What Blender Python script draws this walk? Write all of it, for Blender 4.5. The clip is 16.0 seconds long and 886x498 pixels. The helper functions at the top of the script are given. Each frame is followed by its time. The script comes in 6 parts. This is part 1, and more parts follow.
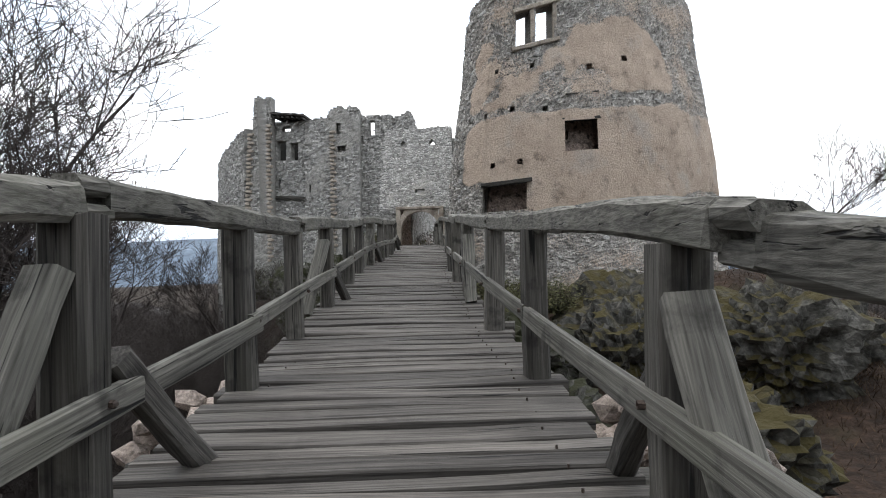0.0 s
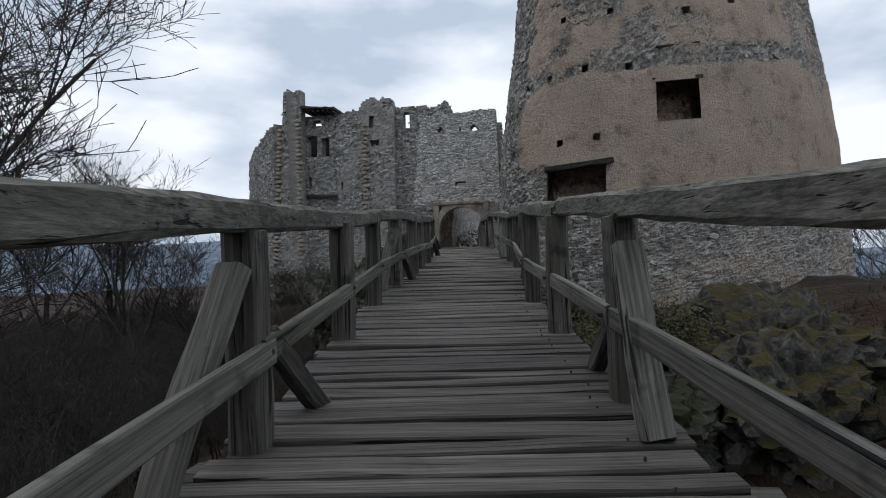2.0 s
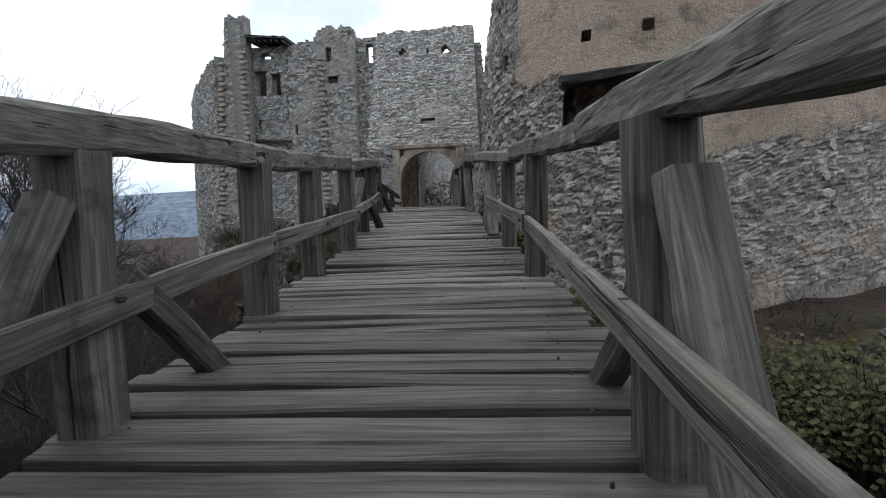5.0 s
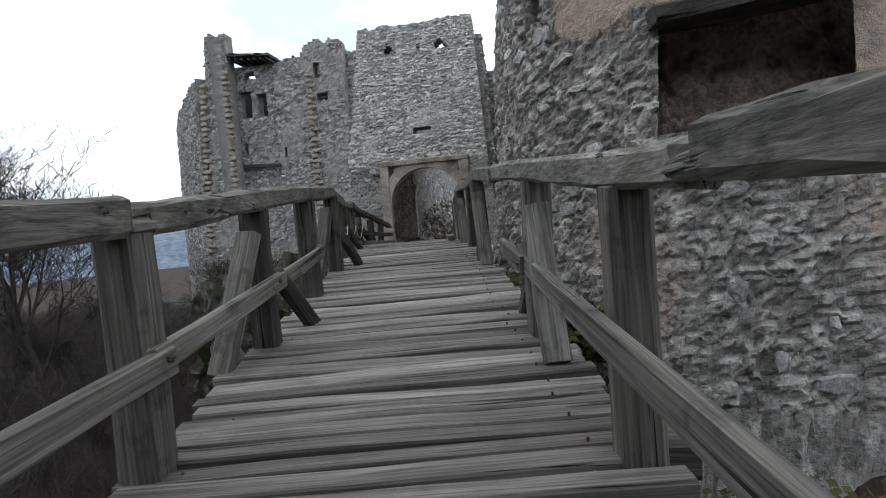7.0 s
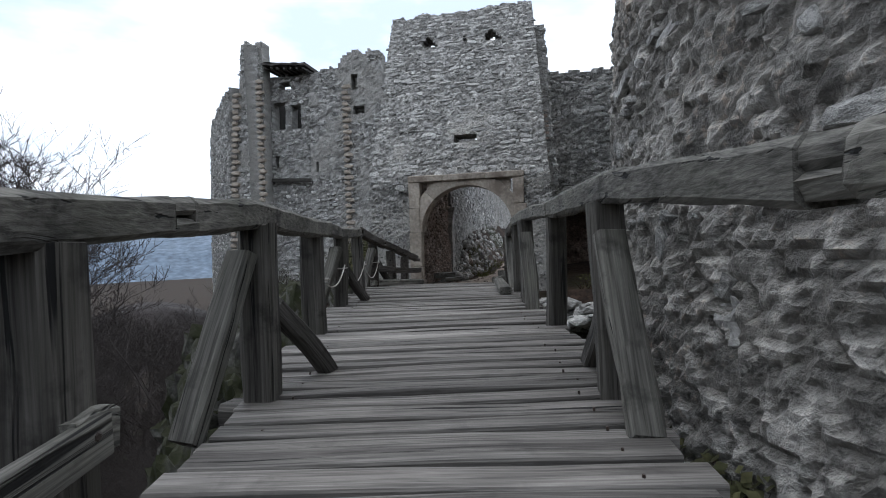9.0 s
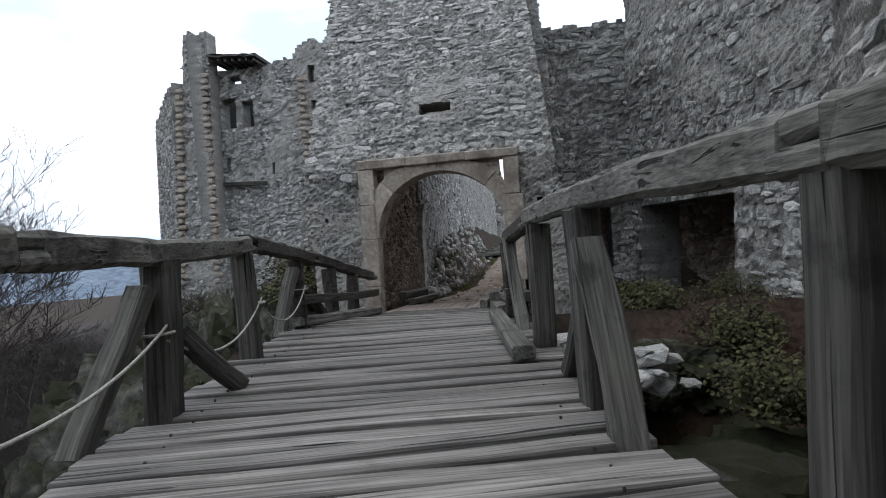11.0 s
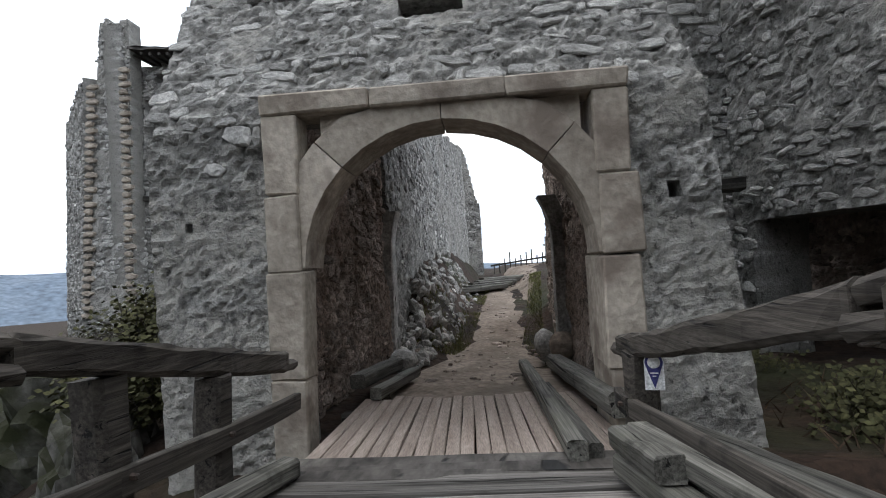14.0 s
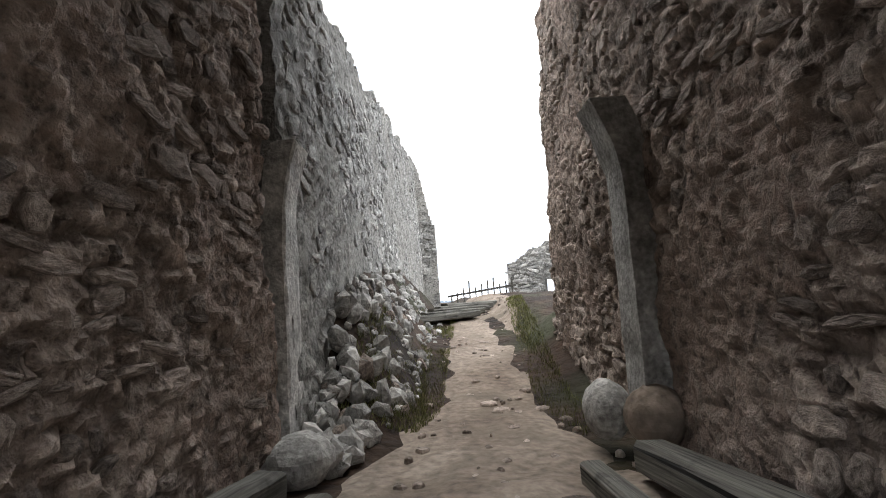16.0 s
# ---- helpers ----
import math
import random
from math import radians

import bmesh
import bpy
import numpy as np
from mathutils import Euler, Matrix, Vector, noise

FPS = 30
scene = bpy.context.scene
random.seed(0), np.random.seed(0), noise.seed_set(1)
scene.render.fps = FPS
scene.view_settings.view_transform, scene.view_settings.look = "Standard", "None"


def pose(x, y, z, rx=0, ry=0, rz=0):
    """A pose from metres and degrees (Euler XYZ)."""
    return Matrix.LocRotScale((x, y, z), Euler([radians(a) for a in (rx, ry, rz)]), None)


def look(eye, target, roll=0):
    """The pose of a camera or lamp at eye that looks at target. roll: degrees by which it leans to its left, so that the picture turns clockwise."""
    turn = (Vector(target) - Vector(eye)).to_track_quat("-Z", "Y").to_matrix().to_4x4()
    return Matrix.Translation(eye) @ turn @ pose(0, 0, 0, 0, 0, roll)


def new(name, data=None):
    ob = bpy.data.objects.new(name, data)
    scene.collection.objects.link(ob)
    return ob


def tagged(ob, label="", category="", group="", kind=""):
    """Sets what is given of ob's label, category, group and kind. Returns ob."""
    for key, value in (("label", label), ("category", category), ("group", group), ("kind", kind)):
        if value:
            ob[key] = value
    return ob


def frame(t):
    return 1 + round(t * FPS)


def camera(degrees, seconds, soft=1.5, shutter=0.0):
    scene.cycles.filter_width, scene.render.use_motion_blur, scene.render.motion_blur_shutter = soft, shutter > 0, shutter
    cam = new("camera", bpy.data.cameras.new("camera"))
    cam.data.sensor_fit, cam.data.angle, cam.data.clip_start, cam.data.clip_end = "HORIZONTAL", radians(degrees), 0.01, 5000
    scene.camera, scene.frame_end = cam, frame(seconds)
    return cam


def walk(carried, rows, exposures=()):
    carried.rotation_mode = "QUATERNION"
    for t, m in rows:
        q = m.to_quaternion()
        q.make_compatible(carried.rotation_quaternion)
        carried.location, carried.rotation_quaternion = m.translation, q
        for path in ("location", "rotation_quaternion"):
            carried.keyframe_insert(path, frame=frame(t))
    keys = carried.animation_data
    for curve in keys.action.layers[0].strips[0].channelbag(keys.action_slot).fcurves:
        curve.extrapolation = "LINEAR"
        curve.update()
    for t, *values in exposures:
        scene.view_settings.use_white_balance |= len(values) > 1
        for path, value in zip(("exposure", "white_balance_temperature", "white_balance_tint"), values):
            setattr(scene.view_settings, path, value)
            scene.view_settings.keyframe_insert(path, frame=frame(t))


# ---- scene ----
cam = camera(80.0, 16.0, soft=1.0)
PATH = [
    (0, (2.98, 0.329, 1.157), (2.731, 2.313, 1.177), -1.1),
    (0.5, (2.669, 1.479, 1.255), (2.317, 3.444, 1.37), -4.3),
    (1, (2.331, 2.504, 1.245), (1.948, 4.467, 1.268), -7.9),
    (1.5, (2.194, 3.6, 1.368), (1.853, 5.57, 1.424), -1.8),
    (2, (2.028, 4.61, 1.385), (1.64, 6.572, 1.402), -1.6),
    (2.5, (1.764, 5.622, 1.482), (1.282, 7.56, 1.596), -6.8),
    (3, (1.639, 6.666, 1.479), (1.344, 8.643, 1.544), -2.0),
    (3.5, (1.509, 7.706, 1.577), (1.216, 9.684, 1.606), -0.9),
    (3.7, (1.437, 8.052, 1.565), (1.143, 10.03, 1.579), -1.0),
    (5.8, (1.286, 11.992, 1.873), (0.992, 13.956, 1.634), -2.6),
    (6, (1.231, 12.428, 1.92), (0.939, 14.394, 1.699), -4.8),
    (6.5, (1.071, 13.504, 1.958), (0.74, 15.469, 1.785), -3.9),
    (7, (0.875, 14.554, 2.068), (0.553, 16.524, 1.953), -4.7),
    (7.5, (0.76, 15.574, 2.102), (0.439, 17.544, 1.982), -3.4),
    (8, (0.599, 16.535, 2.226), (0.269, 18.507, 2.173), -2.4),
    (8.5, (0.364, 17.406, 2.237), (-0.04, 19.361, 2.12), 1.3),
    (9, (0.068, 18.32, 2.319), (-0.376, 20.27, 2.298), -1.9),
    (9.2, (-0.031, 18.632, 2.285), (-0.472, 20.583, 2.29), -2.8),
    (11.3, (-0.725, 22.434, 2.467), (-1.037, 24.409, 2.45), -4.8),
    (11.5, (-0.829, 22.772, 2.491), (-1.162, 24.743, 2.554), -7.1),
    (12, (-1.08, 23.591, 2.528), (-1.461, 25.555, 2.545), -8.3),
    (12.5, (-1.325, 24.396, 2.535), (-1.712, 26.358, 2.55), -4.7),
    (13, (-1.638, 25.241, 2.562), (-2.004, 27.207, 2.597), -5.5),
    (13.5, (-1.799, 26.081, 2.522), (-2.094, 28.058, 2.574), -4.5),
    (14, (-1.897, 26.907, 2.557), (-2.067, 28.898, 2.633), -3.2),
    (14.5, (-2.036, 27.656, 2.474), (-2.099, 29.648, 2.641), -4.0),
    (15, (-2.185, 28.404, 2.378), (-2.134, 30.401, 2.465), -3.0),
    (15.5, (-2.174, 29.516, 2.236), (-2.113, 31.515, 2.272), -1.2),
    (16, (-2.262, 30.9, 2.204), (-2.234, 32.889, 2.413), -3.9),
]
EXPOSURES = ((0, 0.3, 6450, 10), (0.5, -0.25, 6300, 10), (1, -0.7, 6200, 10), (1.5, -0.75, 6150, 10), (3.7, -0.5, 6150, 10), (6, 0.08, 6250, 10), (9.2, -0.05, 6000, 10), (11.5, 0.07, 6050, 10), (12.5, -0.1, 5950, 10), (14, 0.25, 6250, 10), (15, 0.58, 6550, 10), (15.5, 0.85, 6700, 10), (16, 1.1, 6650, 10))
walk(cam, [(t, look(eye, target, roll)) for t, eye, target, roll in PATH], EXPOSURES)

# ---- world, sun, exposure ----
world = bpy.data.worlds.new("overcast_sky")
scene.world = world
world.use_nodes = True
wn, wl = world.node_tree.nodes, world.node_tree.links
wn.clear()
w_out = wn.new("ShaderNodeOutputWorld")
w_bg = wn.new("ShaderNodeBackground")
w_sky = wn.new("ShaderNodeTexSky")
w_sky.sky_type = "NISHITA"
w_sky.sun_disc = False
w_sky.sun_elevation = radians(80)
w_sky.sun_rotation = radians(-8)
w_sky.dust_density = 3.0
w_co = wn.new("ShaderNodeTexCoord")
w_map = wn.new("ShaderNodeMapping")
w_map.inputs["Scale"].default_value = (1.0, 1.0, 2.6)
w_noise = wn.new("ShaderNodeTexNoise")
w_noise.inputs["Scale"].default_value = 2.0
w_noise.inputs["Detail"].default_value = 7
w_ramp = wn.new("ShaderNodeValToRGB")
w_ramp.color_ramp.elements[0].position = 0.4
w_ramp.color_ramp.elements[0].color = (12.6, 14.3, 16.6, 1)
w_ramp.color_ramp.elements[1].position = 0.56
w_ramp.color_ramp.elements[1].color = (24.0, 24.3, 24.8, 1)
w_mix = wn.new("ShaderNodeMixRGB")
w_mix.inputs[0].default_value = 0.93
wl.new(w_co.outputs["Generated"], w_map.inputs["Vector"])
wl.new(w_map.outputs["Vector"], w_noise.inputs["Vector"])
wl.new(w_noise.outputs["Fac"], w_ramp.inputs["Fac"])
wl.new(w_sky.outputs["Color"], w_mix.inputs[1])
wl.new(w_ramp.outputs["Color"], w_mix.inputs[2])
wl.new(w_mix.outputs["Color"], w_bg.inputs["Color"])
w_bg.inputs["Strength"].default_value = 0.075
wl.new(w_bg.outputs["Background"], w_out.inputs["Surface"])

sun = new("sun", bpy.data.lights.new("sun", "SUN"))
sun.data.energy = 1.0
sun.data.angle = radians(40)
sun.data.color = (1.0, 0.96, 0.9)
sun.matrix_world = look((-3, 22, 60), (0, 12, 0))


# ---- materials ----
def material(name, a, b, scale=4.0, rough=0.9, bump=0.3, fine=40.0, vary=0.0, stretch=(1, 1, 1), stain=None, island=0.0, grain_to=(0.55, 1.4), pebble=0.0):
    """Two colours mixed by a broad noise, darkened and lightened by a fine one, with relief from both."""
    m = bpy.data.materials.new(name)
    m.use_nodes = True
    n, l = m.node_tree.nodes, m.node_tree.links
    p = n["Principled BSDF"]
    p.inputs["Roughness"].default_value = rough
    p.inputs["Specular IOR Level"].default_value = 0.25
    co = n.new("ShaderNodeTexCoord")
    mp = n.new("ShaderNodeMapping")
    mp.inputs["Scale"].default_value = stretch
    l.new(co.outputs["Object"], mp.inputs["Vector"])
    vec = mp.outputs["Vector"]
    if vary or island:
        info = n.new("ShaderNodeObjectInfo") if vary else n.new("ShaderNodeNewGeometry")
        pick = info.outputs["Random"] if vary else info.outputs["Random Per Island"]
        shift = n.new("ShaderNodeVectorMath")
        shift.operation = "MULTIPLY_ADD"
        l.new(pick, shift.inputs[0])
        shift.inputs[1].default_value = (37.0, 19.0, 53.0)
        l.new(vec, shift.inputs[2])
        vec = shift.outputs[0]
    big = n.new("ShaderNodeTexNoise")
    big.inputs["Scale"].default_value = scale
    big.inputs["Detail"].default_value = 6
    big.inputs["Roughness"].default_value = 0.62
    small = n.new("ShaderNodeTexNoise")
    small.inputs["Scale"].default_value = fine
    small.inputs["Detail"].default_value = 5
    l.new(vec, big.inputs["Vector"])
    l.new(vec, small.inputs["Vector"])
    ramp = n.new("ShaderNodeValToRGB")
    ramp.color_ramp.elements[0].position, ramp.color_ramp.elements[1].position = 0.32, 0.68
    ramp.color_ramp.elements[0].color, ramp.color_ramp.elements[1].color = (*a, 1), (*b, 1)
    l.new(big.outputs["Fac"], ramp.inputs["Fac"])
    colour = ramp.outputs["Color"]
    grain = n.new("ShaderNodeMapRange")
    grain.inputs["From Min"].default_value, grain.inputs["From Max"].default_value = 0.25, 0.75
    grain.inputs["To Min"].default_value, grain.inputs["To Max"].default_value = grain_to
    l.new(small.outputs["Fac"], grain.inputs["Value"])
    mul = n.new("ShaderNodeVectorMath")
    mul.operation = "SCALE"
    l.new(colour, mul.inputs[0])
    l.new(grain.outputs["Result"], mul.inputs["Scale"])
    colour = mul.outputs[0]
    height = None
    if pebble:
        warp = n.new("ShaderNodeVectorMath")
        warp.operation = "MULTIPLY_ADD"
        l.new(small.outputs["Color"], warp.inputs[0])
        warp.inputs[1].default_value = (0.14, 0.14, 0.14)
        l.new(co.outputs["Object"], warp.inputs[2])
        cells = n.new("ShaderNodeTexVoronoi")
        cells.inputs["Scale"].default_value = pebble
        cells.inputs["Randomness"].default_value = 1.0
        l.new(warp.outputs[0], cells.inputs["Vector"])
        tone0 = n.new("ShaderNodeSeparateColor")
        l.new(cells.outputs["Color"], tone0.inputs[0])
        shade = n.new("ShaderNodeMapRange")
        shade.inputs["To Min"].default_value, shade.inputs["To Max"].default_value = 0.7, 1.26
        l.new(tone0.outputs[0], shade.inputs["Value"])
        mulp = n.new("ShaderNodeVectorMath")
        mulp.operation = "SCALE"
        l.new(colour, mulp.inputs[0])
        l.new(shade.outputs["Result"], mulp.inputs["Scale"])
        colour = mulp.outputs[0]
        height = cells.outputs["Distance"]
    if stain:
        dirt = n.new("ShaderNodeTexNoise")
        dirt.inputs["Scale"].default_value = stain[1]
        dirt.inputs["Detail"].default_value = 8
        l.new(co.outputs["Object"], dirt.inputs["Vector"])
        cut = n.new("ShaderNodeMapRange")
        cut.inputs["From Min"].default_value, cut.inputs["From Max"].default_value = stain[2], stain[2] + 0.14
        l.new(dirt.outputs["Fac"], cut.inputs["Value"])
        mixer = n.new("ShaderNodeMixRGB")
        l.new(cut.outputs["Result"], mixer.inputs[0])
        l.new(colour, mixer.inputs[1])
        mixer.inputs[2].default_value = (*stain[0], 1)
        colour = mixer.outputs[0]
    if vary or island:
        tone = n.new("ShaderNodeMapRange")
        spread = vary or island
        tone.inputs["To Min"].default_value, tone.inputs["To Max"].default_value = 1 - spread, 1 + spread
        l.new(pick, tone.inputs["Value"])
        mul2 = n.new("ShaderNodeVectorMath")
        mul2.operation = "SCALE"
        l.new(colour, mul2.inputs[0])
        l.new(tone.outputs["Result"], mul2.inputs["Scale"])
        colour = mul2.outputs[0]
    l.new(colour, p.inputs["Base Color"])
    add = n.new("ShaderNodeMath")
    add.operation = "MULTIPLY_ADD"
    l.new(small.outputs["Fac"], add.inputs[0])
    add.inputs[1].default_value = 0.6
    l.new(big.outputs["Fac"], add.inputs[2])
    if height is not None:
        sub = n.new("ShaderNodeMath")
        sub.operation = "MULTIPLY_ADD"
        l.new(height, sub.inputs[0])
        sub.inputs[1].default_value = -0.95
        l.new(add.outputs[0], sub.inputs[2])
        add = sub
    bmp = n.new("ShaderNodeBump")
    bmp.inputs["Strength"].default_value = bump
    bmp.inputs["Distance"].default_value = 0.03
    l.new(add.outputs[0], bmp.inputs["Height"])
    l.new(bmp.outputs["Normal"], p.inputs["Normal"])
    return m


def timber(name, dark, light, axis, across=(1, 1, 1), rough=0.82, vary=0.2, tint=(0.1, 0.1, 0.075), crack=0.34, blotch=0.7):
    """Weathered timber: long fine grain along one axis, drying cracks, greenish and dark weather stains."""
    m = bpy.data.materials.new(name)
    m.use_nodes = True
    n, l = m.node_tree.nodes, m.node_tree.links
    p = n["Principled BSDF"]
    p.inputs["Specular IOR Level"].default_value = 0.3
    co = n.new("ShaderNodeTexCoord")
    info = n.new("ShaderNodeObjectInfo")
    off = n.new("ShaderNodeVectorMath")
    off.operation = "MULTIPLY_ADD"
    l.new(info.outputs["Random"], off.inputs[0])
    off.inputs[1].default_value = (31.0, 17.0, 43.0)
    l.new(co.outputs["Object"], off.inputs[2])

    def noise_at(stretch, scale, detail, distort=0.0):
        mp = n.new("ShaderNodeMapping")
        mp.inputs["Scale"].default_value = [a * b for a, b in zip(stretch, across)]
        l.new(off.outputs[0], mp.inputs["Vector"])
        t = n.new("ShaderNodeTexNoise")
        t.inputs["Scale"].default_value = scale
        t.inputs["Detail"].default_value = detail
        t.inputs["Roughness"].default_value = 0.6
        t.inputs["Distortion"].default_value = distort
        l.new(mp.outputs["Vector"], t.inputs["Vector"])
        return t.outputs["Fac"]

    def span(value, a, b, lo, hi):
        r = n.new("ShaderNodeMapRange")
        r.inputs["From Min"].default_value, r.inputs["From Max"].default_value = a, b
        r.inputs["To Min"].default_value, r.inputs["To Max"].default_value = lo, hi
        l.new(value, r.inputs["Value"])
        return r.outputs["Result"]

    def times(colour, k):
        v = n.new("ShaderNodeVectorMath")
        v.operation = "SCALE"
        l.new(colour, v.inputs[0])
        l.new(k, v.inputs["Scale"])
        return v.outputs[0]

    def mix(fac, a, b):
        v = n.new("ShaderNodeMixRGB")
        l.new(fac, v.inputs[0])
        l.new(a, v.inputs[1])
        v.inputs[2].default_value = (*b, 1)
        return v.outputs[0]

    wide = [9.0, 9.0, 9.0]
    wide[axis] = 0.5
    fine = [70.0, 70.0, 70.0]
    fine[axis] = 1.4
    slit = [22.0, 22.0, 22.0]
    slit[axis] = 0.45
    ramp = n.new("ShaderNodeValToRGB")
    ramp.color_ramp.elements[0].position, ramp.color_ramp.elements[1].position = 0.3, 0.7
    ramp.color_ramp.elements[0].color, ramp.color_ramp.elements[1].color = (*dark, 1), (*light, 1)
    l.new(noise_at(wide, 1.0, 6), ramp.inputs["Fac"])
    grain = noise_at(fine, 1.0, 4, 0.3)
    colour = times(ramp.outputs["Color"], span(grain, 0.32, 0.68, 0.45, 1.5))
    colour = mix(span(noise_at((2.2, 2.2, 2.2), 1.0, 6), 0.5, 0.72, 0.0, 0.55), colour, tint)
    cracks = span(noise_at(slit, 1.0, 3, 0.6), crack - 0.035, crack, 1.0, 0.0)
    colour = mix(cracks, colour, (0.008, 0.0075, 0.007))
    blot = span(noise_at((4.5, 4.5, 4.5), 1.0, 7), 0.56, 0.68, 0.0, blotch)
    colour = mix(blot, colour, tuple(0.45 * c for c in dark))
    colour = times(colour, span(info.outputs["Random"], 0.0, 1.0, 1 - vary, 1 + vary))
    l.new(colour, p.inputs["Base Color"])
    l.new(span(grain, 0.3, 0.7, rough + 0.1, rough - 0.12), p.inputs["Roughness"])
    high = n.new("ShaderNodeMath")
    high.operation = "MULTIPLY_ADD"
    l.new(cracks, high.inputs[0])
    high.inputs[1].default_value = -1.4
    l.new(grain, high.inputs[2])
    bmp = n.new("ShaderNodeBump")
    bmp.inputs["Strength"].default_value = 0.8
    bmp.inputs["Distance"].default_value = 0.006
    l.new(high.outputs[0], bmp.inputs["Height"])
    l.new(bmp.outputs["Normal"], p.inputs["Normal"])
    return m


def masonry(name, stone_a, stone_b, mortar, plaster_a, plaster_b, patch, pit=0.35):
    """Rubble whose stones, joints and plaster cover follow the mesh's own pieces (attribute "stone": face, piece, cover)."""
    m = bpy.data.materials.new(name)
    m.use_nodes = True
    n, l = m.node_tree.nodes, m.node_tree.links
    p = n["Principled BSDF"]
    p.inputs["Roughness"].default_value = 0.94
    p.inputs["Specular IOR Level"].default_value = 0.2
    co = n.new("ShaderNodeTexCoord")
    at = n.new("ShaderNodeAttribute")
    at.attribute_name = "stone"
    sep = n.new("ShaderNodeSeparateColor")
    l.new(at.outputs["Color"], sep.inputs[0])

    def noise_at(scale, detail):
        t = n.new("ShaderNodeTexNoise")
        t.inputs["Scale"].default_value = scale
        t.inputs["Detail"].default_value = detail
        t.inputs["Roughness"].default_value = 0.62
        l.new(co.outputs["Object"], t.inputs["Vector"])
        return t.outputs["Fac"]

    def span(value, a, b, lo, hi):
        r = n.new("ShaderNodeMapRange")
        r.inputs["From Min"].default_value, r.inputs["From Max"].default_value = a, b
        r.inputs["To Min"].default_value, r.inputs["To Max"].default_value = lo, hi
        l.new(value, r.inputs["Value"])
        return r.outputs["Result"]

    def mix(fac, a, b):
        v = n.new("ShaderNodeMixRGB")
        for k, w in ((0, fac), (1, a), (2, b)):
            if isinstance(w, tuple):
                v.inputs[k].default_value = (*w, 1)
            else:
                l.new(w, v.inputs[k])
        return v.outputs[0]

    def times(colour, k):
        v = n.new("ShaderNodeVectorMath")
        v.operation = "SCALE"
        l.new(colour, v.inputs[0])
        l.new(k, v.inputs["Scale"])
        return v.outputs[0]

    fine, grit = noise_at(15.0, 9), noise_at(55.0, 5)
    stone = times(mix(sep.outputs[1], stone_a, stone_b), span(fine, 0.32, 0.68, 0.46, 1.5))
    joint = times(mix(noise_at(3.0, 6), mortar, tuple(0.62 * c for c in mortar)), span(grit, 0.3, 0.7, 0.7, 1.25))
    colour = mix(sep.outputs[0], joint, stone)
    plas = times(mix(span(noise_at(1.1, 6), 0.35, 0.65, 0.0, 1.0), plaster_a, plaster_b), span(fine, 0.3, 0.7, 0.85, 1.15))
    plas = mix(span(noise_at(0.55, 7), 0.55, 0.66, 0.0, 0.6), plas, patch)
    cover = n.new("ShaderNodeMath")
    cover.operation = "MULTIPLY_ADD"
    l.new(span(fine, 0.3, 0.7, -0.3, 0.3), cover.inputs[0])
    cover.inputs[1].default_value = 1.0
    l.new(sep.outputs[2], cover.inputs[2])
    colour = mix(span(cover.outputs[0], 0.3, 0.62, 0.0, 1.0), colour, plas)
    colour = mix(span(noise_at(1.7, 9), 0.56, 0.72, 0.0, 0.6), colour, tuple(0.3 * c for c in stone_a))
    pits = n.new("ShaderNodeMath")
    pits.operation = "MULTIPLY"
    l.new(span(noise_at(9.0, 8), 0.42, 0.34, 0.0, 0.85), pits.inputs[0])
    l.new(span(sep.outputs[2], 0.4, 0.95, 1.0, pit), pits.inputs[1])
    colour = mix(pits.outputs[0], colour, tuple(0.22 * c for c in mortar))
    l.new(colour, p.inputs["Base Color"])
    high = n.new("ShaderNodeMath")
    high.operation = "MULTIPLY_ADD"
    l.new(grit, high.inputs[0])
    high.inputs[1].default_value = 0.45
    l.new(fine, high.inputs[2])
    bmp = n.new("ShaderNodeBump")
    bmp.inputs["Strength"].default_value = 1.0
    bmp.inputs["Distance"].default_value = 0.055
    l.new(high.outputs[0], bmp.inputs["Height"])
    l.new(bmp.outputs["Normal"], p.inputs["Normal"])
    return m


WOOD = timber("weathered_wood", (0.05, 0.047, 0.041), (0.18, 0.172, 0.15), 1, crack=0.37)
WOOD_DARK = timber("dark_old_wood", (0.02, 0.018, 0.016), (0.085, 0.079, 0.07), 1, tint=(0.04, 0.04, 0.03))
WOOD_POST = timber("split_post_wood", (0.03, 0.027, 0.024), (0.13, 0.121, 0.106), 2, vary=0.3, tint=(0.06, 0.058, 0.042), crack=0.39)
WOOD_DAMP = timber("damp_brown_wood", (0.026, 0.022, 0.019), (0.095, 0.083, 0.07), 1, tint=(0.045, 0.04, 0.03), crack=0.38)
PLANK = timber("grey_deck_wood", (0.036, 0.0315, 0.028), (0.118, 0.107, 0.095), 0, (2.3, 0.13, 1.0), 0.72, 0.3, (0.06, 0.053, 0.047), 0.36, 0.3)
PLANK_PALE = timber("pale_deck_wood", (0.07, 0.063, 0.057), (0.21, 0.196, 0.178), 0, (2.3, 0.13, 1.0), 0.76, 0.3, (0.11, 0.1, 0.09), 0.36, 0.3)
NEW_PLANK = material("worn_brown_deck_wood", (0.24, 0.19, 0.158), (0.38, 0.315, 0.27), 1.8, 0.85, 0.4, 24, stretch=(6, 0.5, 6), vary=0.14, grain_to=(0.6, 1.3))
STONE = material("limestone_rubble", (0.2, 0.196, 0.185), (0.54, 0.53, 0.505), 4.0, 0.93, 0.8, 30, vary=0.38)
STONE_I = material("limestone_rubble_bulk", (0.2, 0.196, 0.185), (0.54, 0.53, 0.505), 4.0, 0.93, 0.8, 30, island=0.38)
